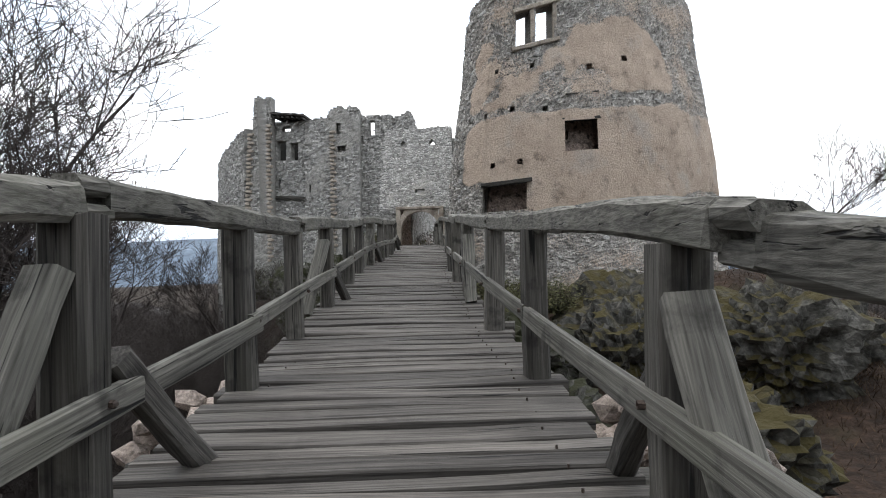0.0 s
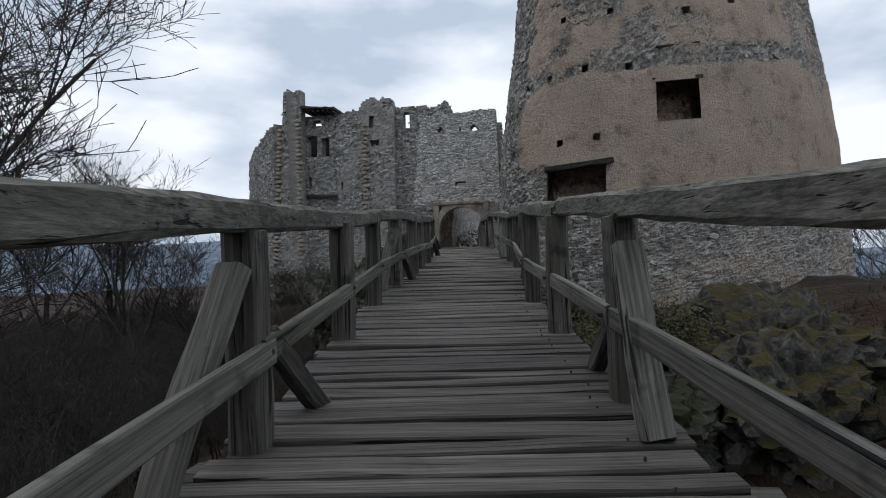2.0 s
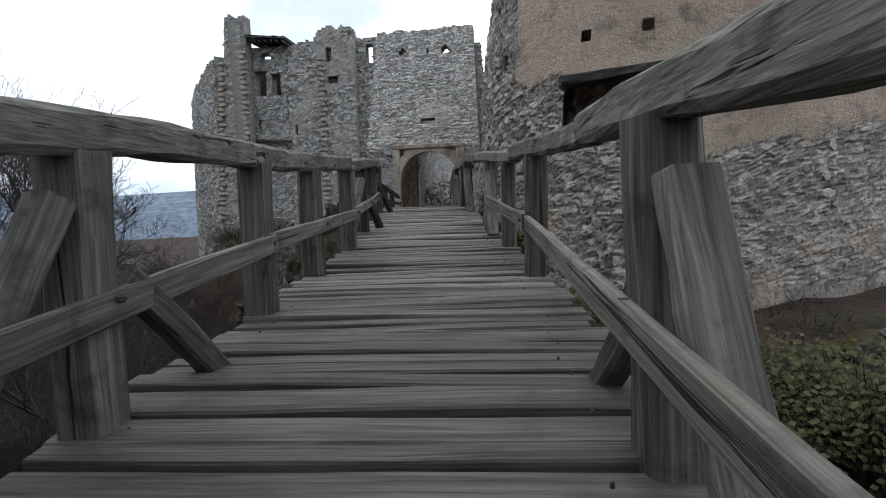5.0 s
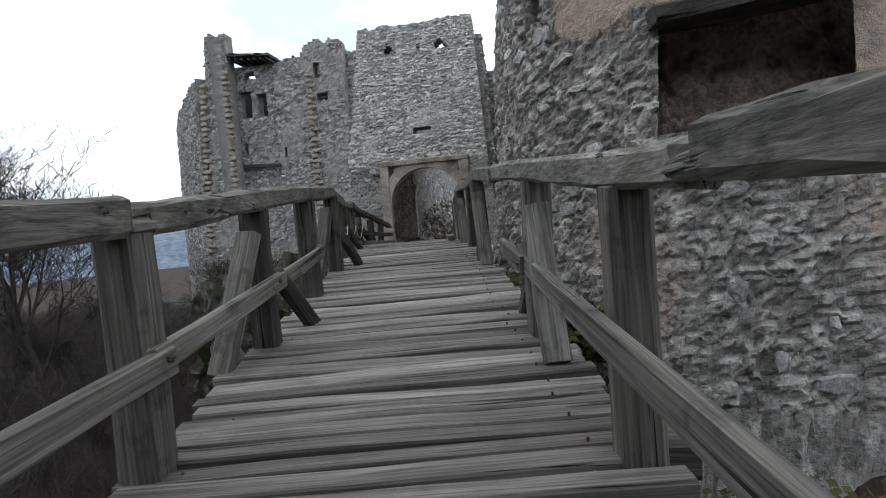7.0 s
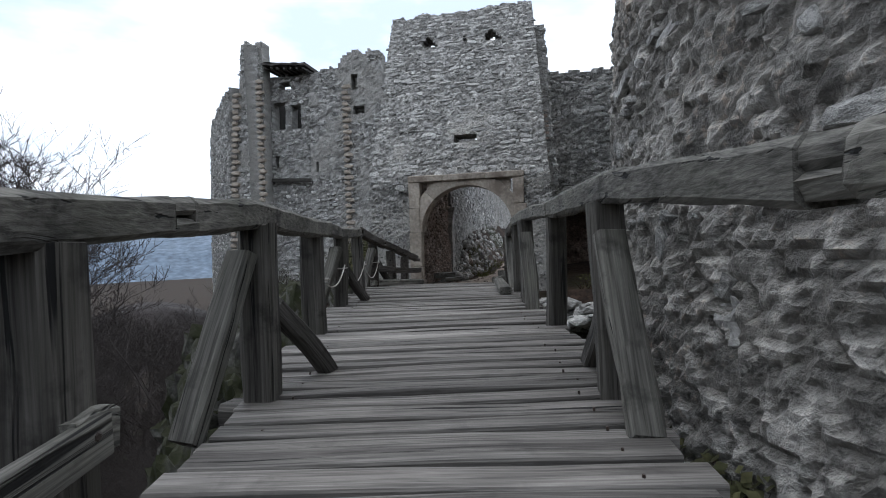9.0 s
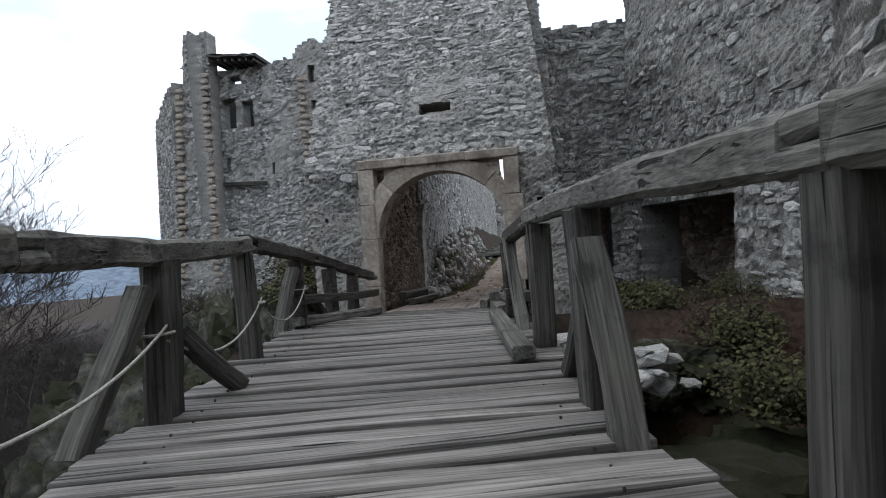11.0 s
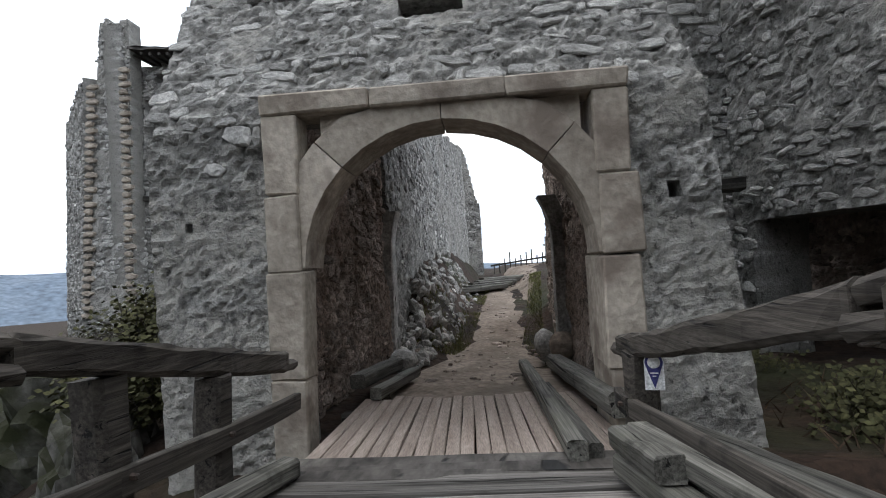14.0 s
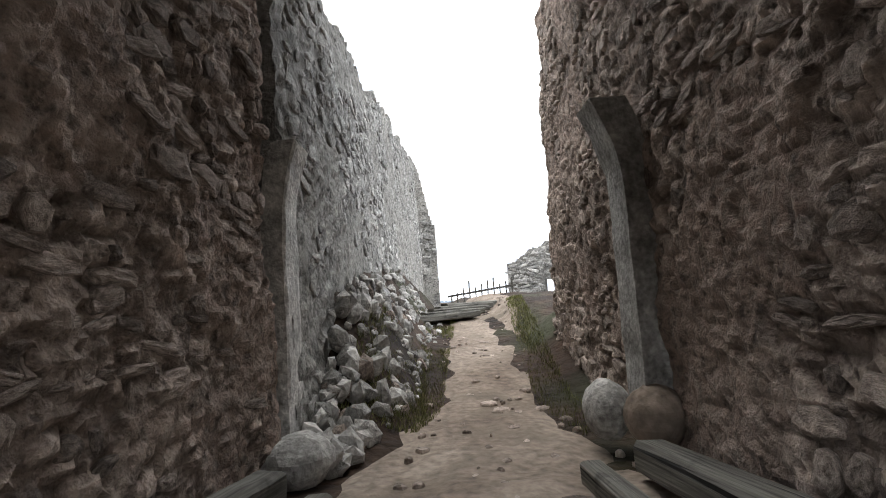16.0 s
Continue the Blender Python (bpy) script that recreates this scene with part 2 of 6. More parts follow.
STONE_DARK = material("damp_rubble", (0.13, 0.106, 0.09), (0.46, 0.385, 0.335), 4.0, 0.93, 0.8, 30, vary=0.42)
STONE_DARK_I = material("damp_rubble_bulk", (0.13, 0.106, 0.09), (0.46, 0.385, 0.335), 4.0, 0.93, 0.8, 30, island=0.42)
MASONRY = masonry("grey_rubble_masonry", (0.15, 0.147, 0.139), (0.52, 0.508, 0.48), (0.28, 0.271, 0.249), (0.3, 0.288, 0.262), (0.46, 0.442, 0.405), (0.2, 0.192, 0.175), 0.9)
MASONRY_TOWER = masonry("plastered_tower_masonry", (0.15, 0.142, 0.13), (0.52, 0.496, 0.457), (0.33, 0.31, 0.28), (0.4, 0.318, 0.25), (0.51, 0.416, 0.334), (0.37, 0.34, 0.31))
MASONRY_DAMP = masonry("damp_passage_masonry", (0.16, 0.127, 0.108), (0.55, 0.455, 0.39), (0.34, 0.27, 0.228), (0.29, 0.215, 0.178), (0.42, 0.33, 0.275), (0.15, 0.118, 0.1))
# Used only on the added backings behind openings and in the recess.
MORTAR_DARK = material("brown_mortar", (0.15, 0.115, 0.095), (0.36, 0.285, 0.24), 1.3, 0.95, 1.0, 20, stain=((0.05, 0.042, 0.036), 5.0, 0.545), pebble=11.0)
DRESSED = material("dressed_sandstone", (0.27, 0.232, 0.19), (0.46, 0.41, 0.345), 1.6, 0.88, 0.8, 16, stain=((0.2, 0.165, 0.135), 2.6, 0.53), vary=0.14, grain_to=(0.7, 1.25))
ROCK = material("limestone_crag", (0.03, 0.029, 0.024), (0.17, 0.163, 0.147), 3.2, 0.95, 1.0, 9, stain=((0.028, 0.031, 0.014), 1.3, 0.45), pebble=5.0)
EARTH = material("leaf_litter", (0.012, 0.0085, 0.0065), (0.05, 0.031, 0.021), 0.9, 0.98, 1.0, 12, stain=((0.028, 0.03, 0.014), 0.5, 0.52), pebble=6.0)
DIRT = material("trodden_dirt", (0.15, 0.115, 0.09), (0.3, 0.25, 0.205), 1.1, 0.96, 0.9, 14, stain=((0.14, 0.115, 0.09), 0.8, 0.55))
GRASS = material("short_grass", (0.1, 0.12, 0.04), (0.22, 0.21, 0.09), 3.0, 0.9, 0.2, 30, island=0.4)
SCRUB = material("brown_scrub", (0.028, 0.019, 0.013), (0.085, 0.057, 0.036), 2.0, 0.9, 0.2, 30, island=0.4)
BARK = material("grey_bark", (0.028, 0.023, 0.021), (0.075, 0.064, 0.058), 4.0, 0.95, 0.6, 30)
PINE = material("pine_needles", (0.02, 0.035, 0.018), (0.05, 0.07, 0.035), 3.0, 0.9, 0.2, 30, island=0.3)
LEAF = material("yellow_autumn_leaves", (0.3, 0.19, 0.03), (0.5, 0.36, 0.07), 3.0, 0.8, 0.1, 30, island=0.35)
# Haze of distance is put into this blue-grey; the air has none.
HILL = material("far_woods_haze_tint", (0.1, 0.13, 0.17), (0.15, 0.185, 0.23), 0.02, 1.0, 0.0, 0.12)
HILL_NEAR = material("bare_hillside_woods", (0.015, 0.013, 0.012), (0.037, 0.031, 0.029), 0.06, 1.0, 0.0, 0.6)
IVY = material("dark_ivy_and_moss", (0.03, 0.033, 0.014), (0.085, 0.08, 0.036), 3.0, 0.9, 0.2, 30, island=0.4)
ROCK_MOSS = material("mossy_crag", (0.028, 0.027, 0.023), (0.135, 0.13, 0.117), 3.2, 0.95, 1.0, 14, stain=((0.03, 0.028, 0.02), 2.0, 0.55), pebble=7.0)


def moss_over(m, moss):
    """Moss that grows on the upward faces of a rock material."""
    n, l = m.node_tree.nodes, m.node_tree.links
    p = n["Principled BSDF"]
    under = p.inputs["Base Color"].links[0].from_socket
    geo, sep, tex, add, cut, mixer = (n.new("ShaderNode" + k) for k in ("NewGeometry", "SeparateXYZ", "TexNoise", "Math", "MapRange", "MixRGB"))
    tex.inputs["Scale"].default_value, tex.inputs["Detail"].default_value = 2.4, 8
    l.new(geo.outputs["Normal"], sep.inputs[0])
    add.operation = "MULTIPLY_ADD"
    l.new(tex.outputs["Fac"], add.inputs[0])
    add.inputs[1].default_value = 2.2
    l.new(sep.outputs["Z"], add.inputs[2])
    cut.inputs["From Min"].default_value, cut.inputs["From Max"].default_value = 1.3, 1.75
    l.new(add.outputs[0], cut.inputs["Value"])
    l.new(cut.outputs["Result"], mixer.inputs[0])
    l.new(under, mixer.inputs[1])
    mixer.inputs[2].default_value = (*moss, 1)
    l.new(mixer.outputs[0], p.inputs["Base Color"])


moss_over(ROCK_MOSS, (0.045, 0.037, 0.013))
moss_over(ROCK, (0.022, 0.023, 0.011))
# Near-black that puts the shade of empty window openings into the colour.
DARK = material("near_black_cavity_shade", (0.02, 0.019, 0.018), (0.035, 0.032, 0.03), 2.0, 1.0, 0.2, 20)
ROPE = material("wire_rope", (0.3, 0.28, 0.25), (0.42, 0.4, 0.36), 30, 0.7, 0.3, 90)
SIGN_WHITE = material("sign_white", (0.72, 0.72, 0.72), (0.8, 0.8, 0.8), 3, 0.5, 0.02, 40)
SIGN_BLUE = material("sign_navy", (0.045, 0.045, 0.16), (0.06, 0.06, 0.2), 3, 0.5, 0.02, 40)
IRON = material("rusty_iron", (0.03, 0.025, 0.022), (0.07, 0.05, 0.04), 9, 0.6, 0.2, 60)
SHINGLE = material("dark_roof_boards", (0.05, 0.045, 0.042), (0.1, 0.092, 0.086), 3, 0.9, 0.3, 30)


# ---- small builders ----
def mesh_from(name, verts, faces, mat, smooth=False):
    me = bpy.data.meshes.new(name)
    me.from_pydata([tuple(v) for v in verts], [], faces)
    if mat:
        me.materials.append(mat)
    if smooth:
        me.polygons.foreach_set("use_smooth", [True] * len(me.polygons))
    me.update()
    return me


def part(name, me, parent, label="", m=None, kind=""):
    """A mesh as one object under a thing or a part."""
    ob = new(name, me)
    ob.parent = parent
    if m is not None:
        ob.matrix_basis = m
    return tagged(ob, label, "", "", kind)


def thing(name, label, category, m=None, group="", kind="", me=None):
    ob = new(name, me)
    if m is not None:
        ob.matrix_basis = m
    return tagged(ob, label, category, group, kind)


def lerp_table(ys, vs):
    return lambda y: float(np.interp(y, ys, vs))


def rough_beam(length, w, h, seed, mat, bow=0.012, cuts=8, name="beam", taper=0.0):
    """A hewn beam along +y from 0 to length, with chamfered, uneven edges and a slight bow."""
    rnd = random.Random(seed)
    verts, faces = [], []
    ph = rnd.uniform(0, 6)
    for i in range(cuts + 1):
        t = i / cuts
        k = 1 - taper * t
        bx, bz = bow * math.sin(ph + 4 * t), bow * math.sin(ph * 2 + 3 * t)
        a, b, c = w / 2 * k, h / 2 * k, 0.16 * min(w, h)
        ring = [(-a + c, -b), (a - c, -b), (a, -b + c), (a, b - c), (a - c, b), (-a + c, b), (-a, b - c), (-a, -b + c)]
        for x, z in ring:
            verts.append((x + bx + rnd.uniform(-1, 1) * 0.035 * w, length * t + (rnd.uniform(-1, 1) * 0.01 if i in (0, cuts) else 0), z + bz + rnd.uniform(-1, 1) * 0.035 * h))
    for i in range(cuts):
        for j in range(8):
            faces.append((i * 8 + j, i * 8 + (j + 1) % 8, (i + 1) * 8 + (j + 1) % 8, (i + 1) * 8 + j))
    faces.append(tuple(range(7, -1, -1)))
    faces.append(tuple(range(cuts * 8, cuts * 8 + 8)))
    return mesh_from(name, verts, faces, mat)


def along(a, b, roll=0.0):
    """The pose of a beam that runs from a to b."""
    d = Vector(b) - Vector(a)
    y = d.normalized()
    x = y.cross(Vector((0, 0, 1)))
    x = x.normalized() if x.length > 0.05 else Vector((1, 0, 0))
    z = x.cross(y)
    m = Matrix((x, y, z)).transposed().to_4x4()
    m.translation = a
    return m @ Matrix.Rotation(roll, 4, "Y")


def post_mesh(height, w, seed, mat=None, name="post"):
    """An upright hewn post from z 0 to height."""
    me = rough_beam(height, w, w * 0.95, seed, mat, 0.008, 6, name)
    me.transform(Matrix.Rotation(radians(90), 4, "X"))
    return me


def n3(x, y, z, s=1.0):
    return noise.noise(Vector((x * s, y * s, z * s)))


def fbm(x, y, z, s=1.0):
    return n3(x, y, z, s) + 0.5 * n3(x, y, z, 2.1 * s) + 0.25 * n3(x, y, z, 4.3 * s)


def rock_mesh(size, seed, mat, name="rock", detail=3, rough=0.45, flat=1.0):
    bm = bmesh.new()
    bmesh.ops.create_icosphere(bm, subdivisions=detail, radius=1.0)
    for v in bm.verts:
        p = v.co.copy()
        w = p + Vector((seed * 7.1, seed * 1.3, 0))
        k = 1 + rough * (0.75 * fbm(w.x, w.y, w.z, 0.9) + 0.25 - 0.5 * abs(n3(w.x, w.y, w.z, 2.3)) - 0.42 * abs(n3(w.x, w.z, w.y, 4.7)) - 0.28 * abs(n3(w.y, w.x, w.z, 10.0)) - 0.14 * abs(n3(w.z, w.x, w.y, 21.0)))
        q = p * k
        for axis in range(3):
            q[axis] = 0.86 * q[axis] + 0.14 * round(q[axis] * 4) / 4
        v.co = Vector((q.x * size[0], q.y * size[1], q.z * size[2] * flat))
    me = bpy.data.meshes.new(name)
    bm.to_mesh(me)
    bm.free()
    me.materials.append(mat)
    return me


# ---- stones: shared pieces and joined bulk ----
def stone_shape(rnd, corners=7, depth=1.0):
    """An irregular stone with unit width and height in x and z, its face towards -y."""
    verts, faces = [], []
    turn = rnd.uniform(0, 6.28)
    outline = []
    for i in range(corners):
        a = turn + (i + rnd.uniform(-0.3, 0.3)) * 2 * math.pi / corners
        c, s = math.cos(a), math.sin(a)
        r = 0.5 / max(abs(c), abs(s)) ** 0.65 * rnd.uniform(0.86, 1.04)
        outline.append((r * c, r * s))
    for k, (f, y) in enumerate(((1.0, 0.5), (0.98, -0.1), (0.84, -0.4), (0.42, -0.52))):
        for x, z in outline:
            verts.append((x * f + rnd.uniform(-0.02, 0.02), (y + (rnd.uniform(-0.12, 0.12) if k else 0)) * depth, z * f + rnd.uniform(-0.02, 0.02)))
    n = corners
    for r in range(3):
        for i in range(n):
            faces.append((r * n + i, r * n + (i + 1) % n, (r + 1) * n + (i + 1) % n, (r + 1) * n + i))
    faces.append(tuple(3 * n + i for i in range(n)))
    return np.array(verts), faces


STONE_RND = random.Random(5)
STONE_SHAPES = [stone_shape(STONE_RND, STONE_RND.choice((6, 7, 8, 9))) for _ in range(14)]
PIECES = {}


def piece_mesh(mat, i):
    key = (mat.name, i)
    if key not in PIECES:
        v, f = STONE_SHAPES[i]
        PIECES[key] = mesh_from("stone", v, f, mat)
    return PIECES[key]


def lay_stones(parent, surface, u0, u1, v0, v1, mats, near, seed, size=(0.26, 0.13), proud=0.05, keep=None, name="stone", limit=300, uscale=1.0, skip=0.3):
    """Rubble in rough courses over surface(u, v), which gives a place and an outward normal. Stones for which near() holds
    are pieces of their own, up to the limit; the rest are joined."""
    rnd = random.Random(seed)
    verts, faces, count, singles = [], [], 0, 0
    v = v0
    row = 0
    while v < v1:
        h = size[1] * rnd.choice((0.6, 0.8, 1.0, 1.2, 1.7)) * rnd.uniform(0.85, 1.15)
        u = u0 - rnd.uniform(0, size[0]) / uscale
        while u < u1:
            w = size[0] * rnd.choice((0.4, 0.55, 0.7, 0.9, 1.1, 1.5, 2.0)) * rnd.uniform(0.85, 1.15)
            uu, vv = u + w / 2 / uscale, v + h / 2 + rnd.uniform(-0.2, 0.2) * h
            u += w * rnd.uniform(0.93, 1.06) / uscale
            if rnd.random() < skip or uu < u0 or uu > u1 or (keep and not keep(uu, vv)):
                continue
            p, nrm = surface(uu, vv)
            nrm = Vector(nrm).normalized()
            up = Vector((0, 0, 1))
            x = up.cross(-nrm).normalized() * -1
            z = x.cross(-nrm) * -1
            if z.z < 0:
                z = -z
            y = -nrm
            x = y.cross(z)
            d = proud * rnd.uniform(0.55, 1.6)
            rot = Matrix((x, y, z)).transposed().to_4x4() @ Matrix.Rotation(rnd.uniform(-0.3, 0.3), 4, "Y") @ Matrix.Rotation(rnd.uniform(-0.15, 0.15), 4, "X")
            m = Matrix.Translation(Vector(p) - nrm * d * 0.35) @ rot @ Matrix.Diagonal((w * 0.98, 2.2 * d, h * rnd.uniform(0.85, 1.02), 1))
            k = rnd.randrange(len(STONE_SHAPES))
            if singles < limit and near(Vector(p)):
                part(name, piece_mesh(mats[0], k), parent, m=m)
                singles += 1
            else:
                sv, sf = STONE_SHAPES[k]
                mm = np.array(m)
                verts.append(sv @ mm[:3, :3].T + mm[:3, 3])
                faces.extend([tuple(i + count for i in f) for f in sf])
                count += len(sv)
        v += h * 0.97
        row += 1
    if verts:
        part("rubble", mesh_from("rubble", np.concatenate(verts), faces, mats[1]), parent, kind="stuff")


def rubble_relief(p, size):
    """Height (0 to 1), face mask and a random tone of the rubble at p: rounded stones of the given width and height, with sunk joints."""
    w = Vector((p.x / size[0], p.y / size[0], p.z / size[1]))
    w += Vector((n3(p.x, p.y, p.z, 3.1), n3(p.y, p.z, p.x, 3.3), n3(p.z, p.x, p.y, 3.7))) * 0.55
    dist, pts = noise.voronoi(w)
    gap = dist[1] - dist[0]
    face = min(1.0, gap * 6.0)
    c = pts[0]
    tone = (math.sin(c.x * 127.1 + c.y * 311.7 + c.z * 74.7) * 43758.5453) % 1.0
    return face * (0.45 + 0.55 * tone) * (0.75 + 0.25 * min(1.0, gap * 1.6)), face, tone


def relief_wall(name, us, zs, solid, place, thick, mat, depth=0.05, size=(0.24, 0.13), cover=None, split=None):
    """A wall over a grid of us and zs: cells for which solid() holds, with real stone relief on the outer face.
    cover(u, z): how far plaster hides the stones (0 to 1). split(u, z): cells that go into the second mesh."""
    nu, nz = len(us) - 1, len(zs) - 1
    cell = [[solid((us[i] + us[i + 1]) / 2, (zs[j] + zs[j + 1]) / 2) for j in range(nz)] for i in range(nu)]
    full = lambda i, j: 0 <= i < nu and 0 <= j < nz and cell[i][j]
    meshes = []
    for want in ((False, True) if split else (False,)):
        verts, faces, tones, index = [], [], [], {}

        def vert(i, j, back):
            key = (i, j, back)
            if key not in index:
                p, nrm = place(us[i], zs[j])
                p, nrm = Vector(p), Vector(nrm).normalized()
                if back:
                    p = p - Vector((nrm.x, nrm.y, 0)).normalized() * thick
                    tones.append((0.0, 0.5, 0.0, 1.0))
                else:
                    hide = min(1.0, max(0.0, cover(us[i], zs[j]))) if cover else 0.0
                    h, face, tone = rubble_relief(p, size)
                    lump = 0.5 * depth * fbm(p.x, p.y, p.z, 7.5) - 0.55 * depth * abs(n3(p.x, p.y, p.z, 12.0)) + 0.5 * depth * fbm(p.x, p.y, p.z, 1.6)
                    p = p + nrm * (depth * (h - 0.5) * (1 - 0.88 * hide) + lump * (1 - 0.8 * hide) + 0.3 * depth * hide)
                    tones.append((face, tone, hide, 1.0))
                index[key] = len(verts)
                verts.append(p)
            return index[key]

        for i in range(nu):
            for j in range(nz):
                if not cell[i][j] or (split and bool(split((us[i] + us[i + 1]) / 2, (zs[j] + zs[j + 1]) / 2)) != want):
                    continue
                f = [vert(a, b, 0) for a, b in ((i, j), (i + 1, j), (i + 1, j + 1), (i, j + 1))]
                faces.append(tuple(f))
                if want:
                    continue
                g = [vert(a, b, 1) for a, b in ((i, j), (i + 1, j), (i + 1, j + 1), (i, j + 1))]
                faces.append(tuple(g[::-1]))
                for (di, dj), (a, b) in (((-1, 0), (3, 0)), ((1, 0), (1, 2)), ((0, -1), (0, 1)), ((0, 1), (2, 3))):
                    if not full(i + di, j + dj):
                        faces.append((f[b], f[a], g[a], g[b]))
        me = mesh_from(name, verts, faces, mat, want)
        layer = me.color_attributes.new("stone", "FLOAT_COLOR", "POINT")
        layer.data.foreach_set("color", [c for t in tones for c in t])
        meshes.append(me)
    return meshes if split else meshes[0]


def grid(a, b, step, marks=()):
    """Even steps from a to b that also meet each mark."""
    n = max(1, round((b - a) / step))
    out = [a + (b - a) * i / n for i in range(n + 1)]
    for m in marks:
        if a < m < b:
            k = min(range(1, len(out) - 1), key=lambda q: abs(out[q] - m))
            out[k] = m
    return sorted(set(round(v, 4) for v in out))


def column_wall(name, spans, place, thick, mat, step_z=0.35, wobble=0.03):
    """A wall of columns. spans: (u0, u1, [(z0, z1), ...]); place(u, z) gives the face's place and its outward normal."""
    verts, faces, index = [], [], {}

    def vert(u, z, back):
        key = (round(u, 3), round(z, 3), back)
        if key not in index:
            p, nrm = place(u, z)
            p, nrm = Vector(p), Vector(nrm).normalized()
            q = p - nrm * (thick if back else 0) + nrm * wobble * fbm(p.x, p.y, p.z, 1.3)
            index[key] = len(verts)
            verts.append(q)
        return index[key]

    for u0, u1, parts_ in spans:
        for a, b in parts_:
            n = max(1, round((b - a) / step_z))
            zs = [a + (b - a) * i / n for i in range(n + 1)]
            for z0, z1 in zip(zs, zs[1:]):
                f = [vert(u, z, 0) for u, z in ((u0, z0), (u1, z0), (u1, z1), (u0, z1))]
                g = [vert(u, z, 1) for u, z in ((u0, z0), (u1, z0), (u1, z1), (u0, z1))]
                faces += [tuple(f), tuple(g[::-1]), (f[0], f[3], g[3], g[0]), (f[2], f[1], g[1], g[2])]
            f = [vert(u, z, k) for u, z, k in ((u0, b, 0), (u1, b, 0), (u1, b, 1), (u0, b, 1))]
            faces.append(tuple(f))
            f = [vert(u, z, k) for u, z, k in ((u0, a, 1), (u1, a, 1), (u1, a, 0), (u0, a, 0))]
            faces.append(tuple(f))
    return mesh_from(name, verts, faces, mat)


def cut_spans(us, bottom, top, holes):
    """Columns between the us with the rectangular or shaped holes (u0, u1, z0, z1) left out."""
    edges = sorted(set([round(u, 3) for u in us] + [round(e, 3) for h in holes for e in h[:2]]))
    out = []
    for a, b in zip(edges, edges[1:]):
        m = (a + b) / 2
        solid = [(bottom(m), top(m))]
        for h in holes:
            if h[0] - 1e-4 < m < h[1] + 1e-4:
                z0, z1 = (h[2](m) if callable(h[2]) else h[2]), (h[3](m) if callable(h[3]) else h[3])
                solid = [s for lo, hi in solid for s in ((lo, min(hi, z0)), (max(lo, z1), hi)) if s[1] - s[0] > 0.02]
        out.append((a, b, solid))
    return out


# ---- plan ----
BY = (-6, 0, 3.8, 5.3, 10.5, 13.4, 16.4, 20.6, 22.8, 24.5, 28.0, 30.2)
BX = (3.75, 2.85, 2.2, 1.9, 0.95, 0.7, 0.29, -0.52, -1.05, -1.5, -2.2, -2.2)
BW = (1.08, 1.06, 1.04, 1.0, 0.94, 0.98, 0.96, 0.95, 1.1, 1.2, 1.33, 1.19)
DY = (-6, 0, 5, 10.4, 12.2, 16.5, 19.3, 21, 24, 28, 29.9, 30.4)
DZ = (-0.2, 0.1, 0.36, 0.81, 0.97, 1.17, 1.4, 1.53, 1.6, 1.54, 1.39, 1.37)
mid = lerp_table(BY, BX)
half = lerp_table(BY, BW)
deck = lerp_table(DY, DZ)
TX, TY = 5.56, 22.8
tower_r = lerp_table((-3, 0, 2, 4.3, 6, 8, 10, 12), (5.6, 5.35, 5.15, 4.97, 4.78, 4.45, 4.25, 4.15))


def sstep(a, b, x):
    t = min(1.0, max(0.0, (x - a) / (b - a)))
    return t * t * (3 - 2 * t)


def ground_z(x, y):
    d = x - mid(min(max(y, -6), 30))
    z = -2.3 - 0.55 * max(0.0, -d - 1.2) + 0.5 * sstep(0.5, 3, d)
    z = max(z, -15 - 0.02 * abs(x))
    bank = sstep(1.2, 4.0, d)
    rise = sstep(12.5, 17.5, y) * (1 - sstep(26, 30, y))
    z = z * (1 - bank) + bank * (-2.3 + 2.0 * rise + 0.7 * sstep(5, 11, d))
    z -= 0.7 * max(0.0, d - 11.5) * (1 - sstep(30, 36, y) * (1 - sstep(9, 14, x)))
    z = max(z, -15 - 0.02 * abs(x))
    # mossy mound beyond the rail
    z += 0.8 * math.exp(-(((x - 9.6) / 2.4) ** 2 + ((y - 13.0) / 2.6) ** 2))
    # the near bank that carries the bridge's first end
    near = 1 - sstep(-1.5, 2.5, y + 0.15 * abs(d))
    z = z * (1 - near) + near * (deck(y) - 0.35 - 0.28 * max(0, abs(d) - 1.6))
    # castle rock
    castle = sstep(26.5, 31.5, y + 0.25 * min(0, x + 4)) * sstep(-14, -4.5, x + 0.12 * (y - 30)) * (1 - sstep(10, 15, x))
    z = z * (1 - castle) + castle * 1.15
    inside = sstep(33, 35, y) * (1 if x > -14 else 0)
    path = 1.15 + 0.1 * (min(max(y, 35.5), 43) - 35.5) + 0.012 * max(0, y - 43)
    if y > 30.3 and x > -4.2:
        away = sstep(10, 15, x)
        z = away * z + (1 - away) * (1.15 + (path - 1.15) * sstep(33, 37, y))
        z += sstep(-2.35, -3.6, x) * 1.5 * sstep(34.5, 37, y)
        z += sstep(-1.2, -0.5, x) * 0.35 * sstep(34.8, 36, y)
    # palace rock
    pal = sstep(44, 52, y) * sstep(-34, -24, x) * (1 - sstep(-8, -4, x))
    z += pal * (-2.5 - z) * 0.9
    far = sstep(60, 200, math.hypot(x, y - 20))
    z = z * (1 - far) + far * (-30)
    z += 0.22 * fbm(x, y, 0, 0.45) * sstep(0.0, 1.5, abs(d) if y < 30 else 2) * (0.25 if (y > 30 and abs(x + 2) < 1.4) else 1)
    return z


